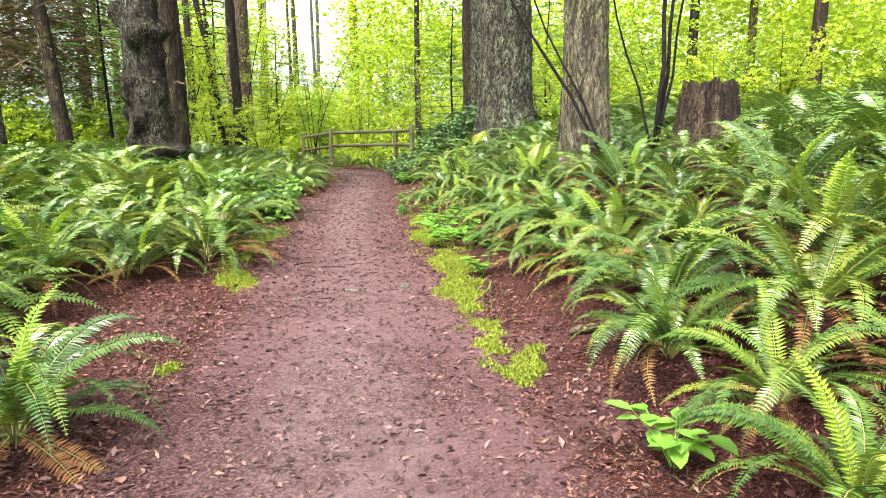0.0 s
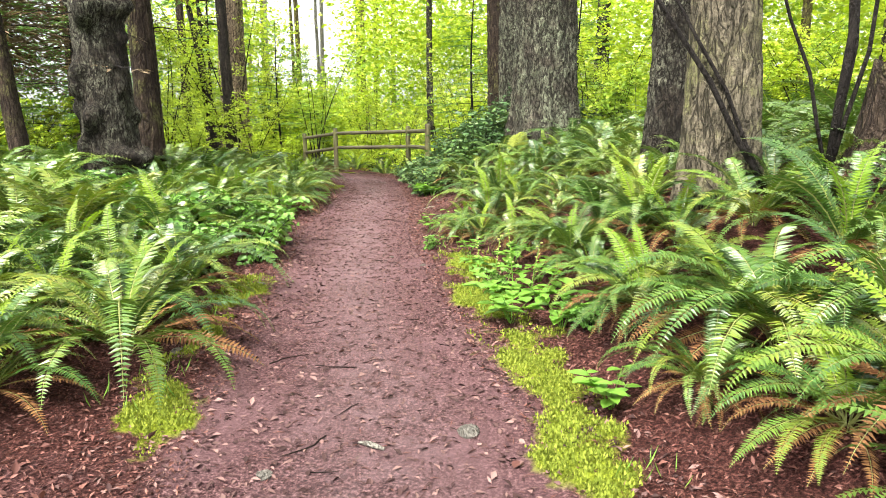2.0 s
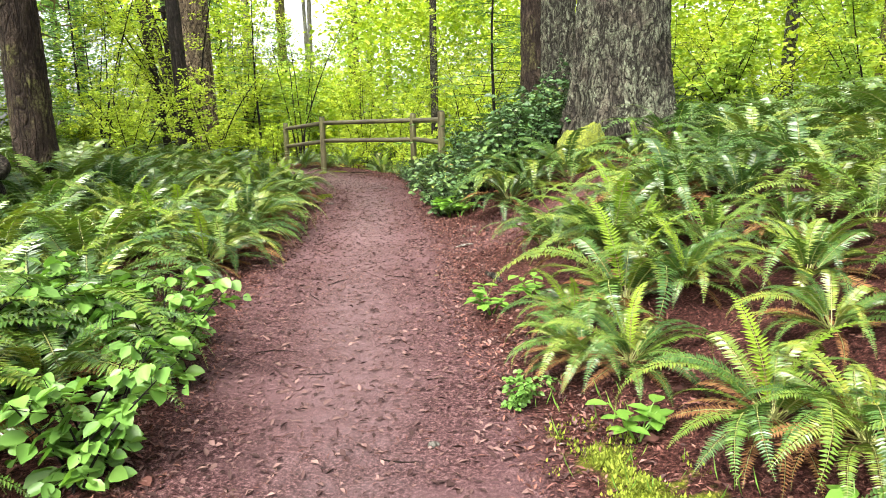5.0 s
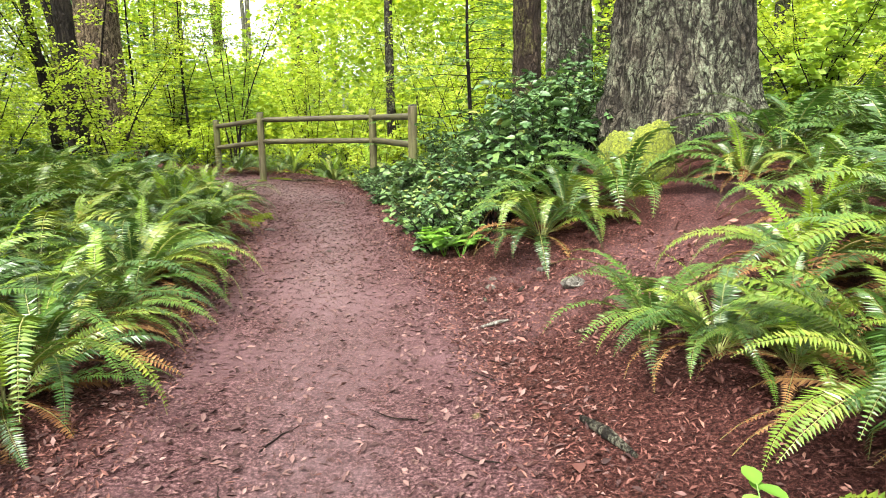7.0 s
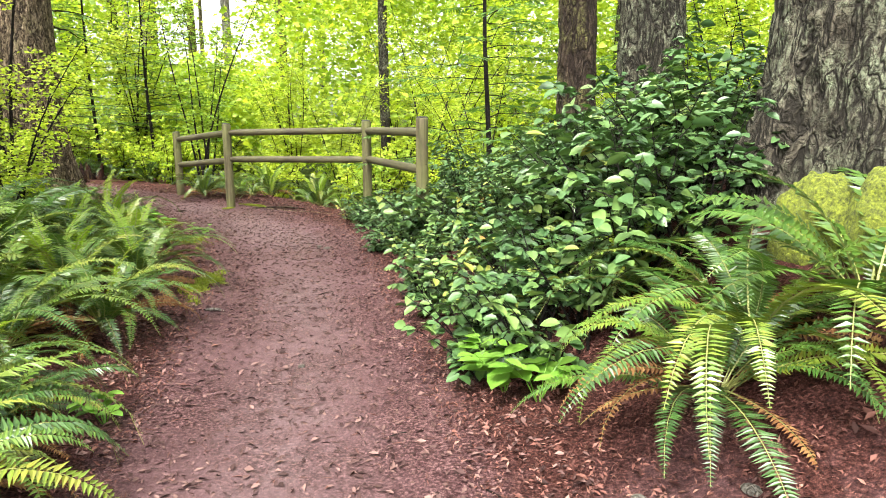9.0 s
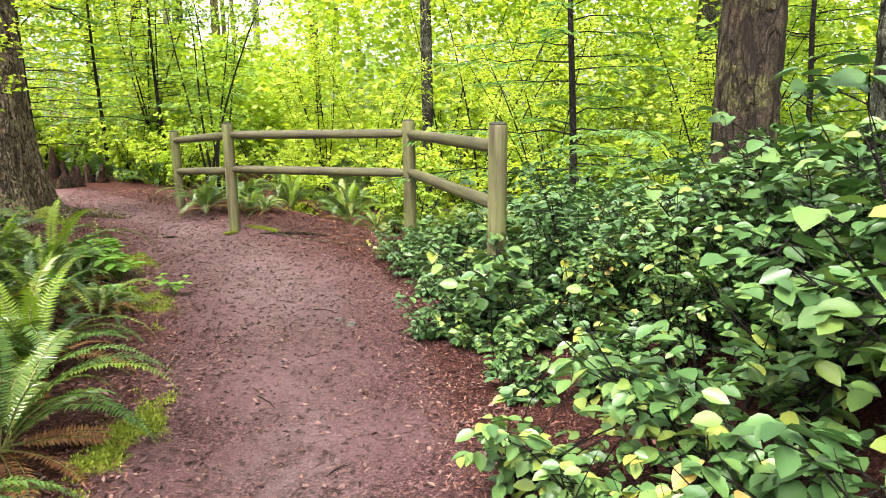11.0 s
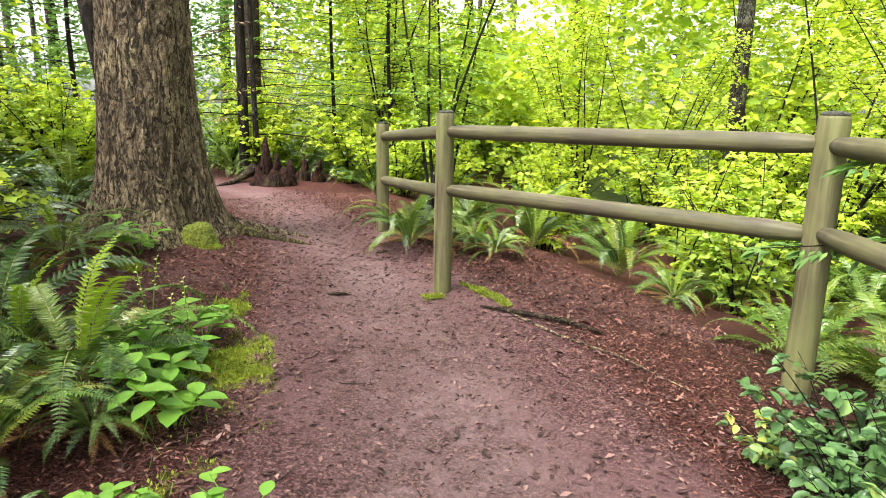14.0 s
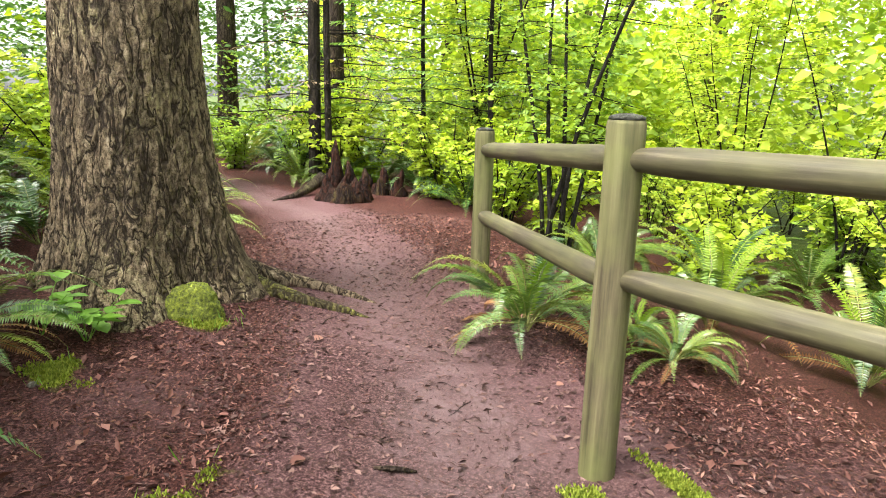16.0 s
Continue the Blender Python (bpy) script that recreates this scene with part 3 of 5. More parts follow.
big_tree("maple_tree", -6.1, 16.9, 0.14, 16, STEM, 21, "dark ivy-clad trunk behind the ferns", seg=40, step=0.1, amp=0.02)
big_tree("maple_tree", -6.9, 17.6, 0.08, 9, STEM, 22, "thin leaning dark stem", seg=20, step=0.2, amp=0.006, lean=(-0.16, 0.03), crown=False)
big_tree("maple_tree", -8.32, 20.2, 0.1, 12, STEM, 23, "dark slanting trunk rising close behind the tan fir", seg=30, step=0.12, amp=0.01, lean=(-0.13, -0.09), crown=False)
big_tree("spruce_tree", -11.7, 24.68, 0.1, 12, STEM, 24, "thin black conifer stem by the rotten stump", seg=24, step=0.2, amp=0.006, lean=(-0.02, 0), flare=0.15, dead=(0.9, 6, 2.6, 26, 45))
big_tree("spruce_tree", -11.52, 24.78, 0.055, 11, STEM, 25, "second thin black conifer stem beside its twin", seg=20, step=0.2, amp=0.004, flare=0.1, dead=(0.7, 5, 2.6, 24, 45))
big_tree("fir_tree", -14.5, 27.5, 0.2, 18, BARK_BROWN, 26, "brown conifer trunk along the far trail", seg=30, step=0.2, amp=0.02, dead=(2, 7, 2.5, 12, 40))

# ---- far trees ----
far_rng = random.Random(77)


def in_gap(x, y):
    """The bright opening towards the far clearing."""
    b = math.degrees(math.atan2(-(x - 0.4), y - 8.0))
    return 20.5 < b < 29 and y > 24


FAR_TRUNKS = []
for s, (bark, r) in enumerate(((BARK_DARK, 0.2), (BARK_BROWN, 0.26), (BARK_MOSSY, 0.17), (BARK_PALE, 0.16), (BARK_FIR, 0.3))):
    v, f, ridge = trunk_mesh(500 + s, r, 19, seg=14, step=0.5, fine_to=5, amp=0.02, cell=6)
    me = mesh_of("trunk", v, f, [bark], smooth_shade=True)
    a = me.attributes.new("ridge", "FLOAT", "POINT")
    a.data.foreach_set("value", np.array(ridge, np.float32))
    FAR_TRUNKS.append(me)
FAR_WORDS = ["dark-barked conifer in the far wood", "brown conifer trunk in the far wood", "moss-covered yellow-green trunk in the far wood", "pale grey alder trunk in the far wood", "tall grey fir in the far wood"]


def far_tree(x, y, pick, crown_z=9.0, scale=1.0, lean=0.0):
    t = thing("tree", x, y, gz(x, y) - 0.2 if math.hypot(x, y - 12) < 55 else -0.3, far_rng.random() * 360, FAR_WORDS[pick], "tree", "far trees")
    child("trunk", FAR_TRUNKS[pick], t, Matrix.LocRotScale((0, 0, 0), Euler((lean, 0, 0)), (scale, scale, 1)))
    wood, sprays = CROWNS[far_rng.randrange(3)]
    m = Matrix.LocRotScale((0, 0, crown_z), Euler((0, 0, far_rng.random() * 6)), (1, 1, (19 - crown_z) / 12))
    tagged(child("branchwork", wood, t, m), kind="stuff")
    child("crown", sprays, t, m)
    return t


for x, y, pick in ((-12.4, 34.0, 2), (-9.3, 35.0, 2), (-14.2, 34.2, 3), (-16.8, 37, 3), (-12.8, 38, 3), (-15.3, 43, 3), (-18.5, 46, 2), (-17.4, 40, 4), (-20, 50, 2), (-13.6, 46, 4)):
    far_tree(x, y, pick, 12.5)
tries = 0
made = []
while len(made) < 46 and tries < 4000:
    tries += 1
    a, d = radians(far_rng.uniform(-62, 100)), far_rng.uniform(15, 58)
    x, y = -2 - d * math.sin(a), 12 + d * math.cos(a)
    e, side = trail_info(np.array([x]), np.array([y]))
    if e[0] < 5 or in_gap(x, y) or y < 3 or any((x - p) ** 2 + (y - q) ** 2 < 9 for p, q in made):
        continue
    made.append((x, y))
    dark_side = x < -9
    far_tree(x, y, far_rng.choice((0, 1, 1, 4, 2) if dark_side else (1, 2, 3, 4, 0)), far_rng.choice((4, 7, 10)) if d > 32 else 13.0, far_rng.uniform(0.7, 1.3))

# ---- young conifers ----
for x, y, h, reach, seed, word in ((-0.84, 20.3, 6.0, 2.0, 41, "young hemlock with flat airy boughs and black stem"), (1.9, 21.5, 6.5, 2.2, 42, "young hemlock with flat airy boughs"), (-13.2, 22.5, 6.5, 2.2, 43, "young hemlock standing in the shade"),
                                   (-11.8, 27.2, 7, 2.6, 44, "young hemlock with soft grey-green boughs"), (-9.6, 26.2, 5.5, 2.3, 45, "young hemlock with soft grey-green boughs"), (-8.6, 15.0, 7, 2.5, 46, "shaded hemlock with brownish boughs")):
    t = thing("hemlock_sapling", x, y, None, 0, word, "tree", "young hemlocks")
    pts = [(0.05 * math.sin(k), 0.04 * math.cos(k * 1.3), h * k / 8 - 0.1) for k in range(9)]
    child("trunk", mesh_of("trunk", *tube(pts, [0.042 * (1 - k / 9) + 0.006 for k in range(9)], 10), [STEM]), t)
    wood, sprays = bough_meshes(seed, h, 0.9, reach, 60, 170, 0.12, 0.12, r0=0.011)
    tagged(child("branchwork", mesh_of("branchwork", *wood, [STEM]), t), kind="stuff")
    tagged(child("needles", mesh_of("needles", *sprays, [NEEDLE]), t), kind="stuff")


# ---- shrubs ----
def shrub_meshes(seed, h, spread, stems, twigs, per_twig, leaf_len, broad=False, upright=0.3, width=0.7, start=0.25, face=0.75):
    rng = random.Random(seed)
    wood, twig_wood, P, D, N, L, W = [], [], [], [], [], [], []
    for _ in range(stems):
        a, ln = rng.random() * 2 * math.pi, h * rng.uniform(0.65, 1.05)
        out = spread * rng.uniform(0.25, 1)
        base = Vector((rng.uniform(-0.12, 0.12), rng.uniform(-0.12, 0.12), -0.05))
        w1, w2 = rng.uniform(-0.25, 0.25), rng.random() * 6
        pts = []
        for k in range(9):
            t = k / 8
            rr = out * t ** 1.4
            aa = a + w1 * math.sin(t * 4 + w2)
            pts.append(base + Vector((math.cos(aa) * rr, math.sin(aa) * rr, ln * (t - 0.18 * t * t * out / max(h, 0.1)))))
        wood.append(tube(pts, [(0.006 + 0.0035 * h) * (1 - 0.85 * k / 8) for k in range(9)], 6, False))
        for _ in range(twigs):
            t = rng.uniform(start, 1)
            k = min(7, int(t * 8))
            p = pts[k].lerp(pts[k + 1], t * 8 - k)
            ta = rng.random() * 2 * math.pi
            tl = rng.uniform(0.1, 0.26) * (0.5 + h * 0.32)
            d = Vector((math.cos(ta), math.sin(ta), upright * rng.uniform(-0.5, 1)))
            twig_wood.append(tube([p, p + d * tl + Vector((0, 0, -0.12 * tl))], [0.003 + 0.0006 * h, 0.0015], 3, False))
            for i in range(per_twig):
                u = rng.uniform(0.15, 1)
                la = ta + rng.choice((-1, 1)) * rng.uniform(0.3, 1.4)
                P.append(p + d * tl * u + Vector((rng.gauss(0, 0.03), rng.gauss(0, 0.03), rng.gauss(0, 0.03))) * h * 0.35)
                D.append((math.cos(la), math.sin(la), rng.uniform(-0.45, 0.15)))
                N.append((rng.gauss(0, face), rng.gauss(0, face), 1))
                s = rng.uniform(0.55, 1.15)
                L.append(leaf_len * s)
                W.append(leaf_len * s * width)
    return wood, joined(twig_wood), leaves(P, D, N, L, W, 0.18, broad)


def shrub(name, label, category, seed, leaf, wood_mat, m, group="", split=False, **kw):
    wood, fine, lv = shrub_meshes(seed, **kw)
    t = tagged(new(name), label, category, group)
    t.empty_display_size = 0.1
    t.matrix_basis = m
    if split:
        for w in wood:
            child("stem", mesh_of("stem", *w, [wood_mat], smooth_shade=True), t)
        fine_wood = fine
    else:
        fine_wood = joined(wood + [fine])
    tagged(child("twigwork", mesh_of("twigwork", *fine_wood, [wood_mat]), t), kind="stuff")
    tagged(child("foliage", mesh_of("foliage", *lv, [leaf]), t), kind="stuff")
    return t


def spread_out(rng, count, pick, gap, ok, taken=None):
    """Places that keep a gap from each other and pass the test ok."""
    out = [] if taken is None else list(taken)
    first = len(out)
    for _ in range(count * 30):
        if len(out) - first >= count:
            break
        x, y = pick()
        if all((x - p) ** 2 + (y - q) ** 2 > gap * gap for p, q in out) and ok(x, y):
            out.append((x, y))
    return out[first:]


def edge_of(x, y):
    e, side = trail_info(np.array([x]), np.array([y]))
    return float(e[0]), float(side[0])


srng = random.Random(5)
MAPLES = [dict(h=4.4, spread=2.3, stems=6, twigs=34, per_twig=22, leaf_len=0.06, width=0.85), dict(h=3.2, spread=1.9, stems=6, twigs=32, per_twig=22, leaf_len=0.06, width=0.85), dict(h=5.4, spread=2.5, stems=6, twigs=36, per_twig=22, leaf_len=0.068, width=0.85, start=0.12)]
LOWS = [dict(h=2.0, spread=1.1, stems=9, twigs=20, per_twig=10, leaf_len=0.09, start=0.05, width=0.75), dict(h=1.35, spread=0.95, stems=9, twigs=18, per_twig=10, leaf_len=0.08, start=0.05, width=0.75)]


def tall_ok(x, y):
    e, side = edge_of(x, y)
    if in_gap(x, y):
        return False
    if side > 0:
        return e > (3.7 if y > 20 else 4.2)
    return e > 6.0 and y > 23


def low_ok(x, y):
    e, side = edge_of(x, y)
    return e > (1.9 if y > 20.5 and side > 0 else 3.6) and not (side < 0 and y < 14 and e < 4.5) or (x < -9.5 and e > 1.2)


def far_pick(lo, hi, a0=-70, a1=88):
    def pick():
        a, d = radians(srng.uniform(a0, a1)), lo + (hi - lo) * srng.random() ** 0.8
        return -2 - d * math.sin(a), 12 + d * math.cos(a)
    return pick


tall_spots = [(-6.75, 23.3), (-5.35, 16.5), (-6.6, 18.0), (-7.2, 16.2), (-5.9, 15.2)] + spread_out(srng, 66, far_pick(4, 24), 2.0, tall_ok, [(-6.75, 23.3)])
protos = {}
for i, (x, y) in enumerate(tall_spots):
    k = i % 3
    # darker leaf colour stands in for shade on the left; every fifth shrub varies
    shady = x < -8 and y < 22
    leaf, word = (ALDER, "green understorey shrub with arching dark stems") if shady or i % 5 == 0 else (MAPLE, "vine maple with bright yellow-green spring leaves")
    m = placed(x, y, srng.random() * 360, srng.uniform(0.8, 1.15))
    if (k, leaf.name) not in protos:
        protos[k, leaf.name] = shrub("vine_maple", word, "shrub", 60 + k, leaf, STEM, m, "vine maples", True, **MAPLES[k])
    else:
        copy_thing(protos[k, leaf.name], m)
low_spots = [(-11.2, 21.9), (-12.2, 22.4), (-13.4, 22.3), (-11.6, 25.0), (-12.8, 25.2), (-9.0, 25.1), (-8.3, 24.8), (-14.2, 24.9), (-10.9, 21.2), (-12.0, 21.3)] + spread_out(srng, 115, far_pick(2, 22), 0.95, low_ok)
for i, (x, y) in enumerate(low_spots):
    k = i % 2
    leaf = (MAPLE, ALDER, MAPLE)[i % 3]
    m = placed(x, y, srng.random() * 360, srng.uniform(0.75, 1.25))
    if (k + 9, leaf.name) not in protos:
        protos[k + 9, leaf.name] = shrub("low_shrub", "low leafy shrub in fresh spring green", "shrub", 80 + k, leaf, STEM, m, "undergrowth shrubs", **LOWS[k])
    else:
        copy_thing(protos[k + 9, leaf.name], m)


def far_thicket(name, label, mat, seed, clumps, dists, angles, tops, leaf, low=0.0, slim=0.75):
    """Leafy growth in the distance, in uneven clumps with gaps."""
    rng = np.random.default_rng(seed)
    a, d = np.radians(rng.uniform(*angles, clumps)), rng.uniform(*dists, clumps)
    x, y = -2 - d * np.sin(a), 12 + d * np.cos(a)
    b = np.degrees(np.arctan2(-(x - 0.4), y - 8.0))
    top = np.where((b > 21.0) & (b < 28.5), 3.6, tops)
    z = low + rng.uniform(0, 1, clumps) ** 0.8 * (top - low) * rng.uniform(0.6, 1.1, clumps)
    n = 58
    keep = np.repeat(trail_info(x, y)[0] > 5.0, n)
    P = np.stack([np.repeat(v, n) for v in (x, y, z)], -1) + rng.normal(0, 1, (clumps * n, 3)) * (0.75, 0.75, 0.3)
    t = rng.random(len(P)) * 6.283
    D = np.stack([np.cos(t), np.sin(t), rng.uniform(-0.5, 0.1, len(P))], -1)
    N = np.stack([rng.normal(0, 0.9, len(P)), rng.normal(0, 0.9, len(P)), np.ones(len(P))], -1)
    L = leaf * rng.uniform(0.6, 1.3, len(P))
    v, f = leaves(P[keep], D[keep], N[keep], L[keep], L[keep] * slim, 0.15)
    tagged(new(name, mesh_of(name, v, f, [mat])), label, "foliage", kind="stuff")


far_thicket("far_maple_thicket", "bright yellow-green spring thicket in the distance", MAPLE, 1, 2300, (16, 36), (-66, 40), 9.5, 0.2)
far_thicket("far_alder_thicket", "mid-green leafy thicket in the distance", ALDER, 2, 1000, (17, 42), (-75, 48), 10.0, 0.22)
far_thicket("low_alder_thicket", "low fresh green growth under the conifers", ALDER, 5, 600, (9, 30), (44, 98), 2.8, 0.14)
far_thicket("far_dark_thicket", "dull green growth in the shaded wood", NEEDLE, 3, 1300, (14, 36), (40, 100), 10.0, 0.3, 1.5, 0.35)
far_thicket("dry_twig_haze", "haze of fine dry brown twigs under the conifers", TWIG_DRY, 4, 1100, (7, 24), (40, 92), 8.5, 0.5, 2.2, 0.06)

# salal on the bank beside the fence
SALALS = [dict(h=0.85, spread=0.55, stems=10, twigs=7, per_twig=5, leaf_len=0.095, broad=True, width=0.62, upright=0.8, face=0.45, start=0.4), dict(h=0.6, spread=0.5, stems=9, twigs=6, per_twig=5, leaf_len=0.09, broad=True, width=0.64, upright=0.8, face=0.45, start=0.1),
          dict(h=1.25, spread=0.7, stems=10, twigs=9, per_twig=5, leaf_len=0.095, broad=True, width=0.62, upright=0.8, face=0.45, start=0.45)]


def salal_ok(x, y):
    e, side = edge_of(x, y)
    return side > 0 and 0.14 < e < 3.2 and 13.6 < y < 19.0 + 0.2 * (x + 2) and math.hypot(x - 0.6, y - 13.15) > 0.75 and math.hypot(x - TALL_FIR[0], y - TALL_FIR[1]) > 1.0 and math.hypot(x + 1.27, y - 17.42) > 0.2 and math.hypot(x + 0.3, y - 16.2) > 0.4 and math.hypot(x + 0.75, y - 15.5) > 0.3 and not (y > 15.6 and e < 1.1 and srng.random() < 0.5) and not (14.6 < y < 17.0 and e < 1.4 and srng.random() < 0.7) and not (y > 17.6 and x < -1.0 and srng.random() < 0.4)


srng = random.Random(6)
salal_spots = spread_out(srng, 190, lambda: (srng.uniform(-2.6, 2.2), srng.uniform(13.5, 19.4)), 0.29, salal_ok)
for i, (x, y) in enumerate(salal_spots):
    e, _ = edge_of(x, y)
    tall = min(1.1, (0.42 + 0.3 * e if y < 15.6 else 0.3 + 0.22 * e) + 0.85 * max(0.0, e - 1.0)) * srng.uniform(0.85, 1.2)
    k = 1 if tall < 0.62 else (2 if tall > 1.0 else 0)
    m = placed(x, y, srng.random() * 360, tall / (0.85, 0.6, 1.25)[k])
    if ("salal", k) not in protos:
        protos["salal", k] = shrub("salal_bush", "salal bush with glossy dark green oval leaves", "shrub", 90 + k, SALAL, STEM, m, "salal on the bank", **SALALS[k])
    else:
        copy_thing(protos["salal", k], m)

# taller salal closing the bank behind the end post
for i, (x, y, tall) in enumerate(((-0.85, 17.05, 1.2), (-0.95, 17.62, 1.1), (-0.5, 16.7, 1.4), (-0.3, 17.3, 1.35), (0.0, 16.4, 1.6), (0.3, 16.9, 1.2), (-0.6, 18.1, 1.2), (0.35, 15.9, 1.2), (-0.55, 17.55, 1.3), (0.75, 16.3, 1.0), (-0.15, 17.9, 1.2), (-0.25, 16.25, 1.6), (-0.1, 15.7, 1.5), (0.2, 15.2, 1.3), (-0.4, 15.85, 1.35), (-0.75, 16.6, 1.15))):
    m = placed(x, y, i * 83, tall / 1.7)
    if "tall salal" not in protos:
        protos["tall salal"] = shrub("salal_bush", "tall salal bush with dull green oval leaves", "shrub", 94, SALAL, STEM, m, "salal on the bank", h=1.7, spread=0.75, stems=11, twigs=14, per_twig=5, leaf_len=0.09, broad=True, width=0.6, upright=0.7, start=0.3, face=0.5)
    else:
        copy_thing(protos["tall salal"], m)

# low salal spilling round the foot of the end post
for i, (x, y, tall) in enumerate(((-1.38, 17.0, 0.72), (-1.5, 17.1, 0.6), (-1.58, 16.9, 0.45), (-1.2, 17.0, 0.75), (-1.7, 16.84, 0.3), (-1.05, 16.8, 0.7), (-1.22, 16.62, 0.42), (-2.14, 18.7, 0.5), (-2.3, 18.95, 0.45), (-1.98, 18.4, 0.42), (-1.8, 17.9, 0.3), (-1.62, 17.55, 0.3), (-1.75, 18.8, 0.4), (-1.5, 18.3, 0.34))):
    copy_thing(protos["salal", 1], placed(x, y, i * 61, tall / 0.6))

# soft broad-leaved bushes at the fern edge
for i, (x, y, s) in enumerate(((-0.35, 7.65, 0.8), (-0.5, 7.1, 0.9), (-0.95, 8.6, 1.2), (-0.75, 7.4, 1.0), (-1.3, 8.0, 1.2), (-0.6, 8.35, 1.1), (-0.95, 7.8, 1.1), (-0.75, 8.9, 0.75), (-1.35, 8.5, 1.1), (-1.6, 7.7, 1.1), (-1.1, 7.1, 0.8), (-2.3, 8.6, 1.2), (-3.2, 9.6, 1.1), (1.0, 8.5, 0.35), (1.85, 6.9, 0.5), (2.5, 6.1, 0.4), (-5.3, 18.35, 0.45), (-5.0, 18.0, 0.4), (-5.6, 18.2, 0.5), (1.3, 10.9, 0.4))):
    m = placed(x, y, i * 77, s)
    if "broad" not in protos:
        protos["broad"] = shrub("leafy_bush", "soft bush with fresh green rounded leaves", "shrub", 97, BROAD, STEM, m, "leafy bushes", h=0.62, spread=0.5, stems=10, twigs=8, per_twig=5, leaf_len=0.095, broad=True, width=0.7, upright=0.6, start=0.15)
    else:
        copy_thing(protos["broad"], m)


# ---- ferns ----
def frond_mesh(name, seed, length, rise, droop, pairs, pinna, leaf, twist=0.0, curl=0.0):
    """One sword fern frond along +x: a bowed stalk with two rows of narrow leaflets."""
    rng = random.Random(seed)
    steps = 24
    pts, ang = [Vector((0.02, 0, 0))], radians(rise)
    for k in range(steps):
        ang -= radians(rise + droop) / steps * (0.35 + 1.3 * k / steps)
        pts.append(pts[-1] + Vector((math.cos(ang), 0, math.sin(ang))) * length / steps)
    bend = rng.uniform(-1, 1) * 0.12
    pts = [Vector((p.x, bend * p.x * p.x + curl * p.x, p.z)) for p in pts]
    v, f = tube(pts[::3], [0.0045 * (1 - 0.8 * k / 8) for k in range(9)], 3, False)
    nf = len(f)
    P, D, N, L, W = [], [], [], [], []
    for i in range(pairs):
        t = 0.13 + 0.87 * (i + 0.5) / pairs
        k = min(steps - 1, int(t * steps))
        p = pts[k].lerp(pts[k + 1], t * steps - k)
        along = (pts[k + 1] - pts[k]).normalized()
        up = Vector((0, 1, 0)).cross(along) * -1
        size = pinna * min(1.0, 0.5 + 2.2 * (t - 0.13)) * (1.0 - max(0, (t - 0.5) / 0.5) ** 1.6 * 0.9)
        for s in (-1, 1):
            d = Vector((0, s, 0)) * 0.95 + along * rng.uniform(0.18, 0.38) + up * rng.uniform(-0.12, 0.2)
            P.append(p)
            D.append(d)
            N.append(up + along * rng.uniform(-0.35, 0.1) + Vector((0, twist * s, 0)))
            L.append(size * rng.uniform(0.88, 1.08))
            W.append(min(length * 0.86 / pairs * 1.1, size * 0.4))
    lv, lf = leaves(P, D, N, L, W, 0.12, False, 0.24)
    o = len(v)
    verts = np.concatenate([np.array([tuple(q) for q in v]), lv])
    faces = list(f) + [tuple(int(i) + o for i in g) for g in lf]
    return mesh_of(name, verts, faces, [RACHIS, leaf], [0] * nf + [1] * len(lf))


FRONDS = [frond_mesh("frond", 700 + i, ln, rise, droop, 52, 0.077, FERN, twist=0.15) for i, (ln, rise, droop) in enumerate(((1.0, 74, 52), (1.05, 64, 68), (0.95, 56, 70), (1.1, 62, 84), (0.9, 42, 62), (0.85, 24, 55), (1.0, 80, 15), (0.8, 52, 40)))]
DEADS = [frond_mesh("dead_frond", 720 + i, ln, rise, droop, 34, 0.06, FERN_DEAD, twist=0.4) for i, (ln, rise, droop) in enumerate(((0.7, 20, 60), (0.6, 5, 50), (0.75, 30, 75)))]
YOUNGS = [frond_mesh("young_frond", 730 + i, ln, rise, droop, 34, 0.075, FERN_YOUNG) for i, (ln, rise, droop) in enumerate(((0.8, 88, -20), (0.9, 84, 10)))]


def fern_proto(seed, fronds, dead, young, spread, label):
    rng = random.Random(seed)
    t = tagged(new("sword_fern"), label, "fern", "sword ferns")
    t.empty_display_size = 0.1
    for i in range(fronds):
        a = 360 * i * 0.382 + rng.uniform(-15, 15)
        k = rng.choice(spread)
        s = rng.uniform(0.78, 1.12)
        m = Matrix.LocRotScale((0, 0, rng.uniform(0, 0.06)), Euler((rng.uniform(-0.35, 0.35), rng.uniform(-0.12, 0.12), radians(a))), (s, s, s))
        child("frond", FRONDS[k], t, m)
    for i in range(dead):
        m = Matrix.LocRotScale((0, 0, 0.07), Euler((rng.uniform(-0.5, 0.5), 0, rng.random() * 6.28)), (1, 1, 1))
        child("dead_frond", rng.choice(DEADS), t, m, "withered rust-brown frond")
    for i in range(young):
        m = Matrix.LocRotScale((0, 0, 0.03), Euler((rng.uniform(-0.2, 0.2), 0, rng.random() * 6.28)), (1, 1, 1))
        child("young_frond", rng.choice(YOUNGS), t, m, "fresh yellow-green frond")
    return t


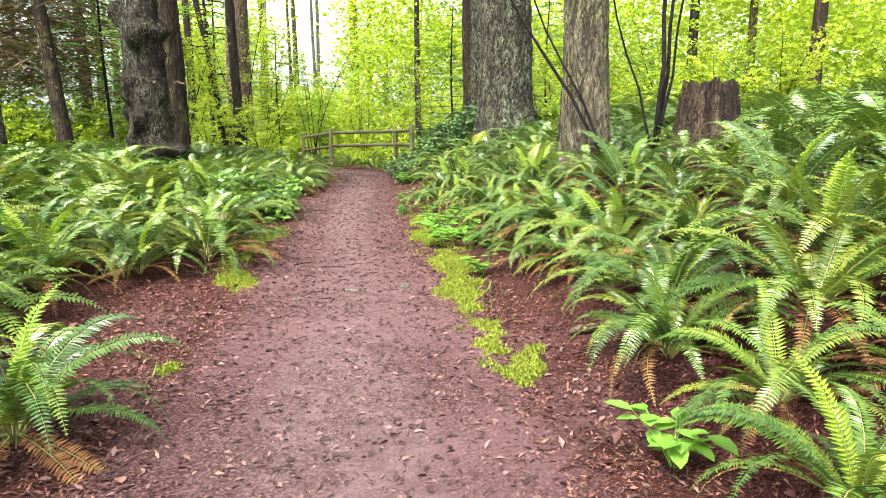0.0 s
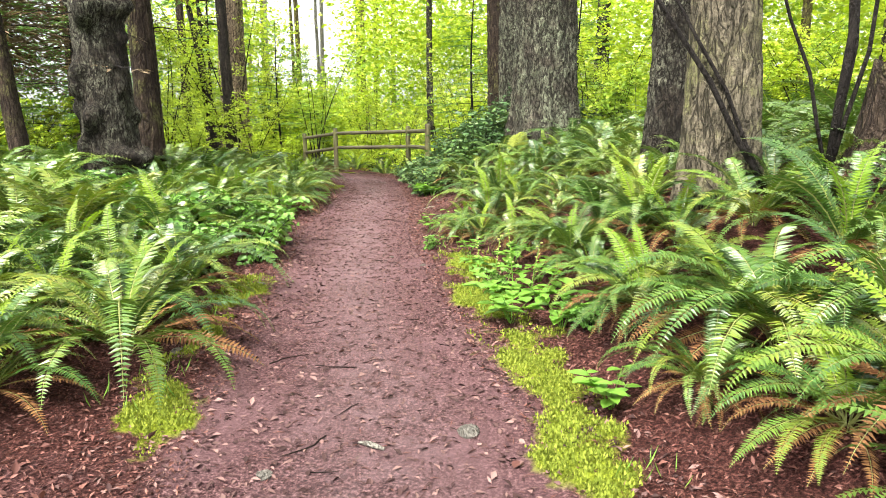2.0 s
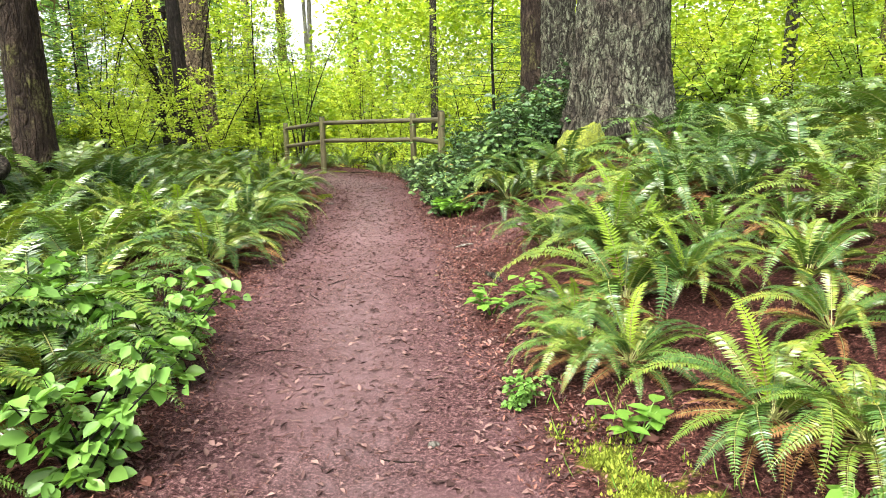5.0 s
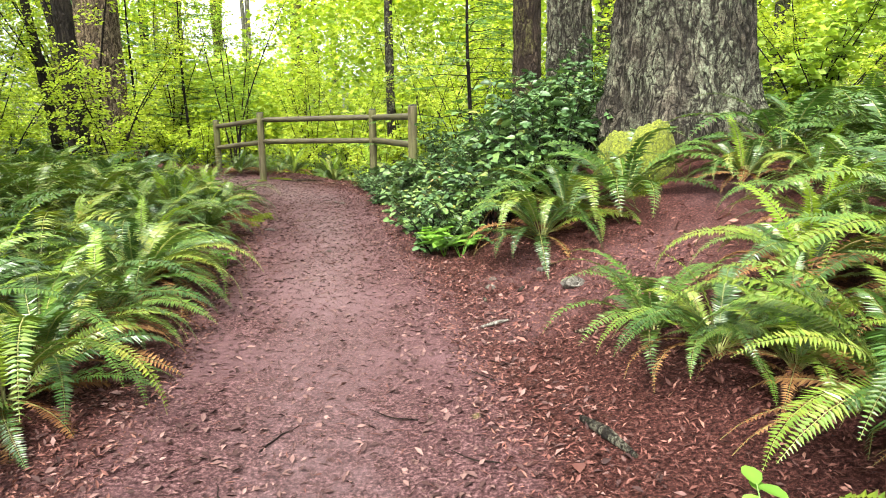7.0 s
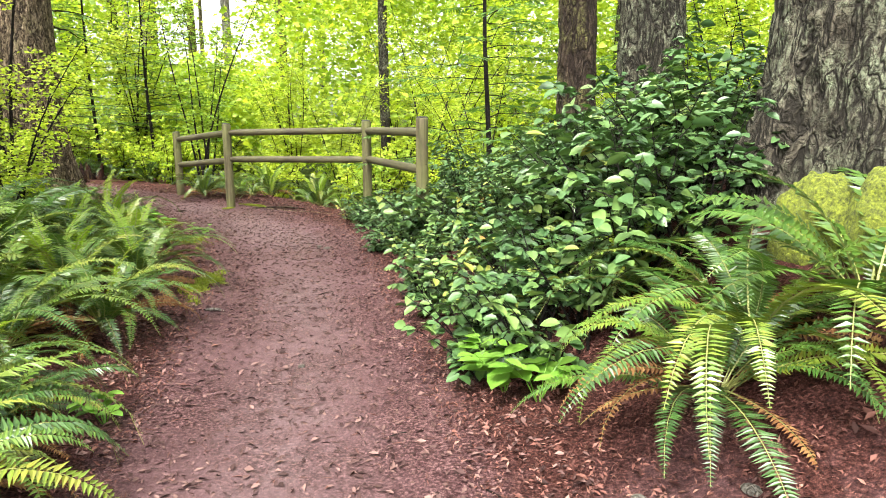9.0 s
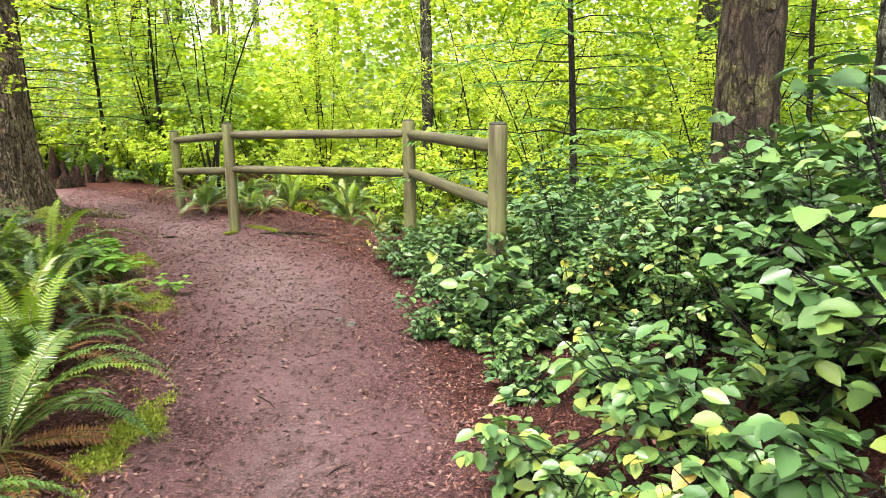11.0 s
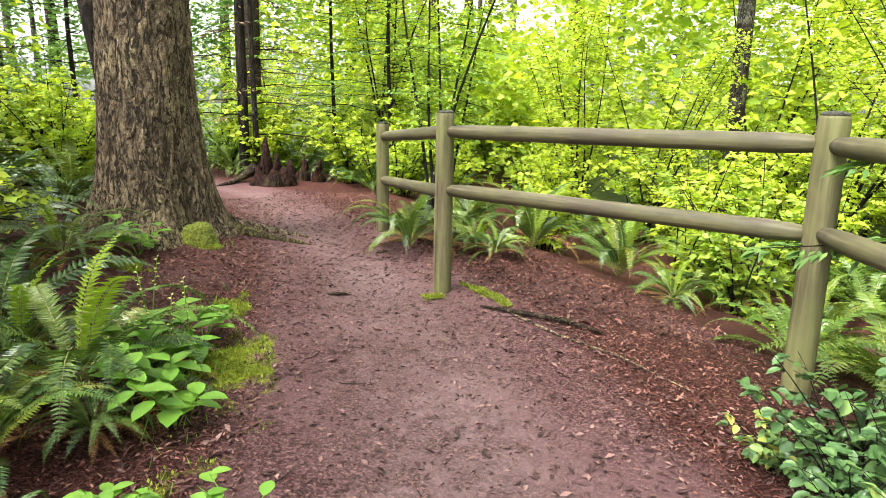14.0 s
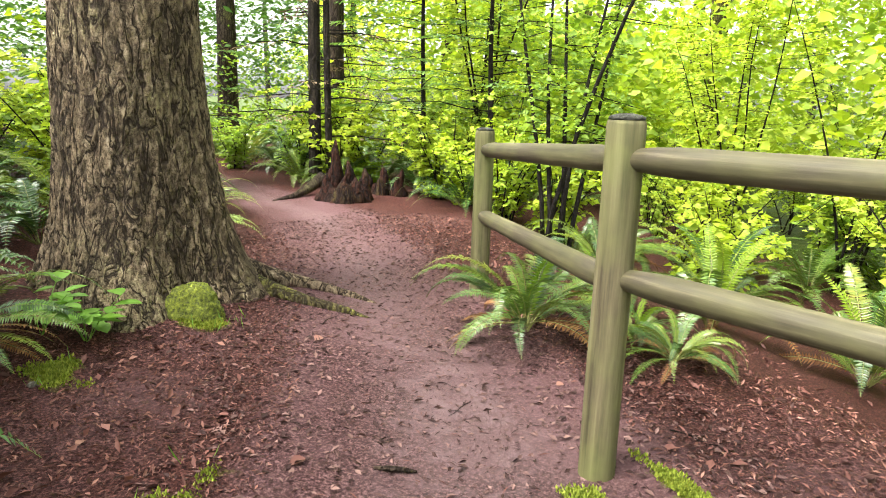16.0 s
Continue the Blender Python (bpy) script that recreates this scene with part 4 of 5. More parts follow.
FERN_KINDS = [fern_proto(801, 25, 8, 0, (0, 1, 2, 3, 4), "large sword fern with arching dark green fronds"), fern_proto(802, 22, 10, 2, (1, 2, 3, 4, 5), "sword fern with spreading fronds and rusty dead ones"),
              fern_proto(803, 21, 5, 3, (0, 1, 6, 7, 2), "upright sword fern with fresh yellow-green fronds"), fern_proto(804, 24, 11, 0, (3, 3, 4, 5, 2), "drooping sword fern over withered brown fronds"), fern_proto(805, 25, 8, 1, (0, 1, 2, 3, 3, 4), "dense sword fern in deep green")]
fern_used = [False] * 5


def put_fern(k, x, y, scale, turn):
    e, side = edge_of(x, y)
    if side > 0 and 2.0 < y < 12.6:
        scale *= 0.92 if y < 6.3 else 0.74
    elif side < 0:
        scale *= 1.12
    m = placed(x, y, turn, scale, -0.02)
    if not fern_used[k]:
        fern_used[k] = True
        FERN_KINDS[k].matrix_basis = m
    else:
        copy_thing(FERN_KINDS[k], m)


# ferns that stand out along the trail: kind, x, y, scale
CHOSEN = [(4, 1.4, 10.15, 1.15), (0, 1.8, 10.7, 1.2), (1, 1.45, 9.35, 1.1), (3, 1.95, 11.1, 1.0), (3, 2.6, 8.3, 0.95), (1, 2.9, 7.9, 0.9), (0, 2.2, 9.1, 0.95), (4, 2.75, 8.9, 0.9), (1, 3.0, 6.9, 1.15), (0, 3.4, 6.75, 1.2), (2, 2.8, 7.2, 1.1), (1, 3.3, 4.85, 0.75), (4, 3.95, 4.55, 0.9), (0, 3.6, 5.4, 0.95), (3, 2.95, 5.3, 0.7), (1, 4.6, 3.0, 0.9), (4, 2.5, 6.75, 0.8), (3, 2.15, 8.6, 0.8), (1, 1.2, 9.3, 0.75), (4, 1.3, 2.4, 0.9), (1, -1.62, 10.4, 0.9), (0, -2.05, 11.9, 0.9), (3, -2.3, 12.7, 0.85), (4, -2.75, 14.1, 0.9), (2, -3.7, 15.9, 0.95), (4, 3.75, 3.5, 0.95), (0, 4.35, 3.6, 1.1), (2, 4.5, 4.7, 1.2), (0, 3.15, 5.65, 1.0), (1, 2.8, 6.2, 0.85), (0, 2.35, 7.3, 1.0), (3, 2.05, 7.95, 0.9), (1, 1.45, 8.75, 0.85), (2, 1.6, 10.2, 0.9), (4, 1.05, 10.75, 0.95), (1, 1.72, 11.6, 0.9), (0, 3.8, 4.0, 1.05), (1, 4.1, 3.05, 0.85), (2, 4.55, 4.1, 1.15), (1, 3.55, 4.85, 1.0), (0, 3.25, 5.5, 1.1), (1, 2.75, 6.15, 0.9), (4, 2.35, 7.2, 0.95), (1, 1.85, 8.15, 0.95), (3, 1.25, 8.85, 0.85),
          (4, 1.75, 9.4, 0.9), (2, 1.25, 10.55, 0.85), (1, 1.55, 9.95, 0.9), (3, 0.42, 12.95, 1.15), (0, 0.6, 13.2, 1.1), (1, 1.72, 12.85, 0.8), (1, 2.0, 12.4, 0.9), (2, 0.25, 14.0, 0.75), (0, -1.75, 10.75, 0.95), (4, -2.2, 10.6, 0.95), (0, -2.25, 12.2, 0.95), (1, -1.9, 11.4, 0.85),
          (4, -2.95, 13.55, 0.95), (2, -3.3, 14.5, 0.95), (1, -2.55, 12.8, 0.85), (2, -4.75, 17.2, 0.72), (2, -4.35, 16.7, 0.7), (3, -4.1, 17.0, 0.5), (2, -5.3, 17.3, 0.7), (3, -4.75, 17.6, 0.42), (1, -7.3, 18.9, 0.8), (4, -5.72, 21.2, 1.0), (3, -4.9, 21.3, 0.6), (1, -3.5, 21.9, 0.7), (1, -5.2, 21.5, 0.5),
          (2, -5.1, 22.6, 1.2), (2, -4.2, 22.7, 1.2), (0, -6.2, 23.2, 1.0), (2, -3.3, 22.9, 1.2), (1, -5.6, 21.9, 0.7), (4, -4.0, 15.5, 0.8), (4, -0.75, 6.5, 0.9), (1, -0.55, 5.8, 0.85), (0, -0.35, 5.0, 0.8), (2, -2.4, 21.6, 0.9), (0, -7.0, 24.2, 0.8)]
frng = random.Random(9)
for k, x, y, s in CHOSEN:
    put_fern(k, x, y, s, frng.random() * 360)
TRUNKS = [(*TALL_FIR, 0.95), (*PATH_FIR, 0.9), (-3.92, 10.35, 0.5), (-4.44, 11.8, 0.35), (3.2, 9.33, 0.4), (3.28, 7.45, 0.4), (0.78, 16.4, 0.5), (4.4, 7.25, 0.5), (-10.6, 24.3, 0.9)]


def fern_ok(x, y):
    e, side = edge_of(x, y)
    if e < 0.42 or any(math.hypot(x - a, y - b) < r + 0.3 for a, b, r in BARE) or any(math.hypot(x - a, y - b) < r for a, b, r in TRUNKS):
        return False
    if side > 0:
        if 13.4 < y < 21.6 and e < 2.9:
            return False
        return e < 1.7
    return e < 1.5 and not (math.hypot(x + 6.6, y - 19.4) < 1.6)


near_ferns = spread_out(frng, 128, lambda: (frng.uniform(-9, 5.5), frng.uniform(1.2, 19)), 0.46, fern_ok, [(x, y) for _, x, y, _ in CHOSEN])
for x, y in near_ferns:
    e, side = edge_of(x, y)
    put_fern(frng.choice((0, 1, 2, 3, 4)), x, y, frng.uniform(0.75, 1.1), frng.random() * 360)

# ferns deeper in the wood, each one mesh
LITE = [frond_mesh("frond", 760 + i, ln, rise, droop, 32, 0.08, FERN, twist=0.15) for i, (ln, rise, droop) in enumerate(((1.0, 70, 60), (0.95, 55, 65), (0.9, 76, 30), (0.85, 38, 60)))]


def far_fern_mesh(seed):
    rng = random.Random(seed)
    bm = bmesh.new()
    for i in range(19):
        src = rng.choice(LITE).copy()
        s = rng.uniform(0.8, 1.15)
        src.transform(Matrix.LocRotScale((0, 0, 0), Euler((rng.uniform(-0.3, 0.3), 0, i * 2.4)), (s, s, s)))
        bm.from_mesh(src)
        bpy.data.meshes.remove(src)
    me = bpy.data.meshes.new("fern")
    bm.to_mesh(me)
    bm.free()
    me.materials.append(RACHIS)
    me.materials.append(FERN)
    return me


FAR_FERNS = [far_fern_mesh(s) for s in (1, 2, 3)]


def deep_ok(x, y):
    e, side = edge_of(x, y)
    if any(math.hypot(x - a, y - b) < r for a, b, r in TRUNKS) or (side > 0 and 13.4 < y < 20.6 and e < 3) or (side < 0 and math.hypot(x + 6.6, y - 19.4) < 1.5):
        return False
    return (e > (0.6 if side > 0 else 0.9) or (y > 20.8 and side > 0 and e > 1.2)) and e < 11 and not any(math.hypot(x - a, y - b) < r + 0.15 for a, b, r in BARE)


held = near_ferns + [(x, y) for _, x, y, _ in CHOSEN]
close_by = spread_out(frng, 500, lambda: (frng.uniform(-8, 6), frng.uniform(1, 21)), 0.38, lambda x, y: deep_ok(x, y) and edge_of(x, y)[0] < 4.3, held)
deep = close_by + spread_out(frng, 190, lambda: (frng.uniform(-13, 9), frng.uniform(1, 27)), 0.62, lambda x, y: deep_ok(x, y) and edge_of(x, y)[0] > 4.0, held + close_by)
deep += spread_out(frng, 70, lambda: (frng.uniform(-17, -8.6), frng.uniform(19, 30)), 0.6, lambda x, y: 0.55 < edge_of(x, y)[0] < 4.5 and all(math.hypot(x - a, y - b) > r for a, b, r in TRUNKS), held + deep)
deep.sort(key=lambda p: edge_of(*p)[0])
for i, (x, y) in enumerate(deep[:285]):
    ob = tagged(new("fern", FAR_FERNS[i % 3]), "sword fern in the shade of the wood", "fern", "ferns deeper in the wood")
    ob.matrix_basis = placed(x, y, frng.random() * 360, frng.uniform(0.7, 1.1) * (0.7 if x > 0 and y < 12.6 else 1.1))


def fern_cover(spots):
    """The countless ferns further off, as one growth."""
    bm = bmesh.new()
    for i, (x, y) in enumerate(spots):
        me = FAR_FERNS[i % 3].copy()
        me.transform(placed(x, y, frng.random() * 360, frng.uniform(0.85, 1.25)))
        bm.from_mesh(me)
        bpy.data.meshes.remove(me)
    me = bpy.data.meshes.new("fern_cover")
    bm.to_mesh(me)
    bm.free()
    for m in (RACHIS, FERN):
        me.materials.append(m)
    tagged(new("fern_cover", me), "continuous cover of sword ferns deeper in the wood", "ferns", kind="stuff")


fern_cover(deep[285:])


# ---- fence ----
def fence():
    rng = random.Random(3)
    posts = [(-6.45, 21.75, 1.11), (-4.786, 20.22, 1.25), (-2.48, 19.68, 1.29), (-1.34, 17.42, 1.31)]
    t = thing("rail_fence", -4.786, 20.22, 0.0, 0, "weathered two-rail fence of round timber posts at the trail bend", "fence")
    ox, oy = -4.786, 20.22
    for x, y, top in posts:
        seg, r, base = 28, 0.065, gz(x, y) - 0.35
        prof = [(base, r * 1.03), (base + 0.4, r * 1.02), (0.5, r), (top - 0.12, r * 0.99), (top - 0.022, r * 0.985), (top - 0.008, r * 0.93), (top, r * 0.8), (top + 0.004, r * 0.3)]
        zs = []
        for (z0, r0), (z1, r1) in zip(prof, prof[1:]):
            n = max(1, int((z1 - z0) / 0.06))
            zs += [(z0 + (z1 - z0) * i / n, r0 + (r1 - r0) * i / n) for i in range(n)]
        zs.append(prof[-1])
        off = Vector((x * 3, y * 3, 0))
        verts = []
        crack = rng.random() * 6.28
        for z, rr in zs:
            for k in range(seg):
                w = 2 * math.pi * k / seg
                q = rr * (1 + 0.05 * noise.noise(Vector((math.cos(w), math.sin(w), z * 1.5)) + off))
                if abs((w - crack + math.pi) % (2 * math.pi) - math.pi) < 0.13 and z > 0.35:
                    q -= 0.006
                verts.append((x - ox + q * math.cos(w), y - oy + q * math.sin(w), z))
        n = len(zs)
        faces = [(i * seg + k, i * seg + (k + 1) % seg, (i + 1) * seg + (k + 1) % seg, (i + 1) * seg + k) for i in range(n - 1) for k in range(seg)]
        faces.append(tuple(range((n - 1) * seg, n * seg)))
        child("post", mesh_of("post", verts, faces, [POST], smooth_shade=True), t)
        crown = tube([(0, 0, -0.004), (0, 0, 0.004), (0, 0, 0.011), (0, 0, 0.015)], [r * 0.93, r * 0.9, r * 0.68, r * 0.3], 24)
        child("post_end", mesh_of("post_end", *crown, [POST_END], smooth_shade=True), t, Matrix.Translation((x - ox, y - oy, top)), "pale weathered end grain")
    levels = [((0.98, 1.115), (0.535, 0.7)), ((1.12, 1.16), (0.72, 0.755)), ((1.155, 1.16), (0.765, 0.77))]
    for i, ((x0, y0, _), (x1, y1, _)) in enumerate(zip(posts, posts[1:])):
        a, b = Vector((x0 - ox, y0 - oy, 0)), Vector((x1 - ox, y1 - oy, 0))
        d = (b - a).normalized()
        for z0, z1 in levels[i]:
            p, q = a + d * 0.035 + Vector((0, 0, z0)), b - d * 0.035 + Vector((0, 0, z1))
            axis = (q - p)
            ln = axis.length
            v, f = tube([(0, 0, ln * k / 26) for k in range(27)], [0.048 * (0.72 + 0.28 * min(1, k / 1.5, (26 - k) / 1.5)) * (1 + 0.04 * noise.noise((k * 0.4, i, z0 * 9))) for k in range(27)], 20)
            rail = child("rail", mesh_of("rail", v, f, [RAIL], smooth_shade=True), t)
            rail.matrix_basis = Matrix.Translation(p) @ axis.to_track_quat("Z", "Y").to_matrix().to_4x4()
    return t


fence()


# ---- stumps, roots and dead wood ----
def stump(name, x, y, r, h, jag, seed, label, mat=ROTTEN, seg=48, turn=0):
    rng = random.Random(seed)
    t = thing(name, x, y, None, turn, label, "stump")
    off = Vector((seed * 3.1, 0, 0))
    verts, ridge = [], []
    rings = 26
    for i in range(rings):
        u = i / (rings - 1)
        for k in range(seg):
            w = 2 * math.pi * k / seg
            top = h * (1 - jag * max(0, 0.5 + 1.3 * noise.noise(Vector((math.cos(w) * 2.4, math.sin(w) * 2.4, 0)) + off)))
            z = -0.15 + (top + 0.15) * u
            rib = noise.noise(Vector((math.cos(w) * 4, math.sin(w) * 4, z * 0.7)) + off)
            rr = r * (1 - 0.25 * u + 0.3 * math.exp(-max(z, 0) / 0.12)) * (1 + 0.22 * rib)
            verts.append((rr * math.cos(w), rr * math.sin(w), z))
            ridge.append(0.5 + rib)
    for i in range(4):
        for k in range(seg):
            px, py, pz = verts[(rings - 1) * seg + k]
            s = (0.86, 0.7, 0.45, 0.1)[i]
            verts.append((px * s, py * s, pz - (0.02, 0.22, 0.3, 0.32)[i] * h))
            # low ridge gives the hollow mostly the deep bark colour
            ridge.append(0.2)
    n = rings + 4
    idx = np.arange(n * seg).reshape(n, seg)
    nxt = np.roll(idx, -1, 1)
    me = mesh_of("wood", verts, np.stack([idx[:-1], nxt[:-1], nxt[1:], idx[1:]], -1).reshape(-1, 4), [mat], smooth_shade=True)
    a = me.attributes.new("ridge", "FLOAT", "POINT")
    a.data.foreach_set("value", np.clip(np.array(ridge, np.float32), 0, 1))
    child("wood", me, t)
    return t


def rooted(name, pts, radii, mat, label, category, moss_from=None):
    ob = new(name, mesh_of(name, *tube(pts, radii, 12), [mat], smooth_shade=True))
    a = ob.data.attributes.new("ridge", "FLOAT", "POINT")
    a.data.foreach_set("value", np.full(len(ob.data.vertices), 0.8, np.float32))
    return tagged(ob, label, category)


def on_ground(points, lift):
    return [(x, y, gz(x, y) + l) for (x, y), l in zip(points, lift)]


def shard_stump(x, y, r, h, count, seed, label):
    """A stump rotted down to standing splinters round a low butt."""
    rng = random.Random(seed)
    t = stump("rotten_stump", x, y, r * 0.9, h * 0.3, 0.5, seed, label)
    for i in range(count):
        a = 6.28 * i / count + rng.uniform(-0.3, 0.3)
        ht, d = h * rng.uniform(0.35, 1.0), r * rng.uniform(0.6, 1.0)
        lean = rng.uniform(-0.15, 0.3)
        pts = [(math.cos(a) * (d + lean * u * ht * 0.5) + 0.012 * math.sin(u * 9 + i), math.sin(a) * (d + lean * u * ht * 0.5) + 0.012 * math.cos(u * 7 + i), u * ht - 0.05) for u in (0, 0.2, 0.4, 0.6, 0.8, 1.0)]
        me = mesh_of("splinter", *tube(pts, [r * w * rng.uniform(0.8, 1.2) for w in (0.55, 0.42, 0.34, 0.27, 0.16, 0.03)], 8), [ROTTEN], smooth_shade=True)
        at = me.attributes.new("ridge", "FLOAT", "POINT")
        at.data.foreach_set("value", np.array([0.4 + 0.6 * rng.random() for _ in me.vertices], np.float32))
        child("splinter", me, t)


shard_stump(-10.2, 23.9, 0.3, 0.85, 6, 4, "jagged reddish rotten stump beside black stems")
shard_stump(-10.3, 24.75, 0.24, 0.5, 5, 5, "small crumbling reddish stump")
rooted("surface_root", on_ground([(-10.9, 24.1), (-10.8, 23.75), (-10.75, 23.5), (-10.8, 23.2)], (0.2, 0.08, 0.03, -0.01)), (0.09, 0.06, 0.04, 0.02), BARK_BROWN, "pale root reaching onto the trail from the stump", "root")
stump("tall_stump", 4.5, 7.6, 0.34, 0.75, 0.14, 6, "old cut stump of crumbling red-brown wood among ferns", mat=BARK_BROWN)


rooted("surface_root", on_ground([(-7.75, 20.35), (-7.5, 20.5), (-7.3, 20.62), (-7.05, 20.72), (-6.8, 20.82), (-6.62, 20.86)], (0.16, 0.06, 0.02, 0.01, 0.004, -0.015)), (0.12, 0.085, 0.06, 0.042, 0.03, 0.016), BARK_MOSSY, "mossy surface root running from the tan fir onto the trail", "root")
rooted("surface_root", on_ground([(-7.7, 20.5), (-7.5, 20.8), (-7.3, 20.98), (-7.0, 21.08), (-6.8, 21.1)], (0.12, 0.03, 0.01, 0.0, -0.015)), (0.1, 0.065, 0.045, 0.03, 0.014), BARK_WARM, "bare surface root at the foot of the tan fir", "root")


def moss_mound(x, y, rx, ry, rz, lift, turn, label):
    bm = bmesh.new()
    bmesh.ops.create_icosphere(bm, subdivisions=5, radius=1.0)
    for v in bm.verts:
        k = 1 + 0.22 * noise.noise(v.co * 1.7 + Vector((x, y, 0))) + 0.07 * noise.noise(v.co * 6) + 0.03 * noise.noise(v.co * 19)
        v.co = Vector((v.co.x * rx, v.co.y * ry, v.co.z * rz)) * k
    me = bpy.data.meshes.new("moss_mound")
    bm.to_mesh(me)
    bm.free()
    me.materials.append(MOSS_MAT)
    me.polygons.foreach_set("use_smooth", np.ones(len(me.polygons), bool))
    ob = tagged(new("moss_mound", me), label, "moss")
    ob.matrix_basis = pose(x, y, gz(x, y) + lift, 0, 0, turn)


moss_mound(-7.22, 20.02, 0.2, 0.13, 0.17, 0.0, 30, "cushion of bright moss on the fir's root flare")
moss_mound(1.24, 13.5, 0.2, 0.2, 0.36, 0.0, 20, "moss-covered root mound at the big fir's foot")
moss_mound(1.02, 13.72, 0.13, 0.18, 0.3, 0.03, 50, "mossy root hump beside the big fir")
rooted("fallen_branch", on_ground([(-4.35, 20.0), (-4.0, 19.97), (-3.75, 19.98), (-3.5, 19.92)], (0.015, 0.03, 0.03, 0.02)), (0.008, 0.016, 0.017, 0.008), BARK_BROWN, "brown fallen branch lying beside the fence", "branch")
rooted("fallen_branch", on_ground([(-4.1, 19.95), (-3.7, 19.75), (-3.3, 19.6), (-2.9, 19.35)], (0.02, 0.015, 0.02, 0.012)), (0.005, 0.007, 0.005, 0.003), BARK_WARM, "long thin twig along the trail's edge", "branch")
rooted("bark_piece", on_ground([(0.55, 10.55), (0.62, 10.42), (0.7, 10.28)], (0.012, 0.02, 0.008)), (0.012, 0.022, 0.008), BARK_DARK, "broken piece of weathered wood on the path", "wood")
rooted("log_end", on_ground([(3.3, 3.95), (3.4, 3.93), (3.52, 3.95)], (0.03, 0.035, 0.02)), (0.018, 0.022, 0.018), BARK_WARM, "short pale log end lying under ferns", "log")
rooted("fallen_branch", on_ground([(-1.75, 17.0), (-1.6, 16.9), (-1.45, 16.85)], (0.02, 0.03, 0.02)), (0.012, 0.022, 0.01), BARK_WARM, "orange-brown splinter of wood at the bushes", "wood")

for x, y, a, ln, mat, word in ((0.17, 11.7, 20, 0.16, BARK_PALE, "pale broken stick lying on bare ground"), (0.3, 12.25, 60, 0.08, BARK_DARK, "dark chunk of bark on the worn earth"), (0.08, 12.15, 110, 0.07, BARK_DARK, "dark chunk of bark on the worn earth"), (0.62, 11.35, 150, 0.12, BARK_WARM, "weathered stick on the bare ground"),
                               (0.9, 11.8, 35, 0.14, BARK_BROWN, "brown stick among fallen leaves"), (-5.35, 19.75, 35, 0.16, BARK_BROWN, "short curved root end in the trail"), (-1.6, 12.1, 75, 0.15, BARK_WARM, "weathered stick beside the ferns"), (-2.35, 14.7, 10, 0.12, BARK_PALE, "pale broken stick lying on the mulch"), (1.7, 4.9, 165, 0.12, BARK_PALE, "pale broken stick lying on the mulch")):
    c, d = math.cos(radians(a)) * ln / 2, math.sin(radians(a)) * ln / 2
    rooted("stick", on_ground([(x - c, y - d), (x - c * 0.2, y - d * 0.4), (x + c * 0.4, y + d * 0.3), (x + c, y + d)], (0.008, 0.014, 0.014, 0.008)), (0.006, 0.011, 0.01, 0.004), mat, word, "stick")

# bare dark stems on the fern bank
for (x, y), stems in (((3.6, 7.15), (((-0.62, -0.1), 0.02, 2.6), ((-0.5, 0.05), 0.015, 2.4))), ((4.0, 7.45), (((0.02, 0.0), 0.028, 3.2), ((0.08, 0.1), 0.024, 3.0), ((-0.3, 0.0), 0.014, 2.4), ((0.12, -0.1), 0.016, 2.8)))):
    t = thing("bare_shrub", x, y, None, 0, "leaning black bare stems on the fern bank", "shrub")
    for (lx, ly), r, h in stems:
        pts = [(lx * h * k / 7 + 0.02 * math.sin(k * 2 + x), ly * h * k / 7 + 0.02 * math.cos(k * 1.7), h * k / 7 - 0.05) for k in range(8)]
        child("stem", mesh_of("stem", *tube(pts, [r * (1 - 0.6 * k / 7) for k in range(8)], 9), [STEM], smooth_shade=True), t)


# ---- herbs with leaves that can be told apart ----
def herb(x, y, s, seed, label):
    rng = random.Random(seed)
    t = thing("herb", x, y, None, 0, label, "plant", "herbs by the trail")
    for i in range(rng.randint(5, 7)):
        a, h = rng.random() * 6.28, s * rng.uniform(0.08, 0.2)
        lx, ly = math.cos(a) * h * 0.75, math.sin(a) * h * 0.75
        child("stem", mesh_of("stem", *tube([(0, 0, -0.02), (lx * 0.4, ly * 0.4, h * 0.5), (lx, ly, h)], [0.003, 0.0025, 0.0015], 5), [HERB]), t)
        for j in range(rng.randint(3, 5)):
            b, u = a + j * 2.1 + rng.uniform(-0.4, 0.4), rng.uniform(0.55, 1)
            ln = s * rng.uniform(0.07, 0.12)
            v, f = leaves([(lx * u, ly * u, h * u)], [(math.cos(b), math.sin(b), rng.uniform(-0.2, 0.35))], [(0, 0, 1)], [ln], [ln * 0.62], 0.12, True)
            child("leaf", mesh_of("leaf", v, f, [HERB]), t)


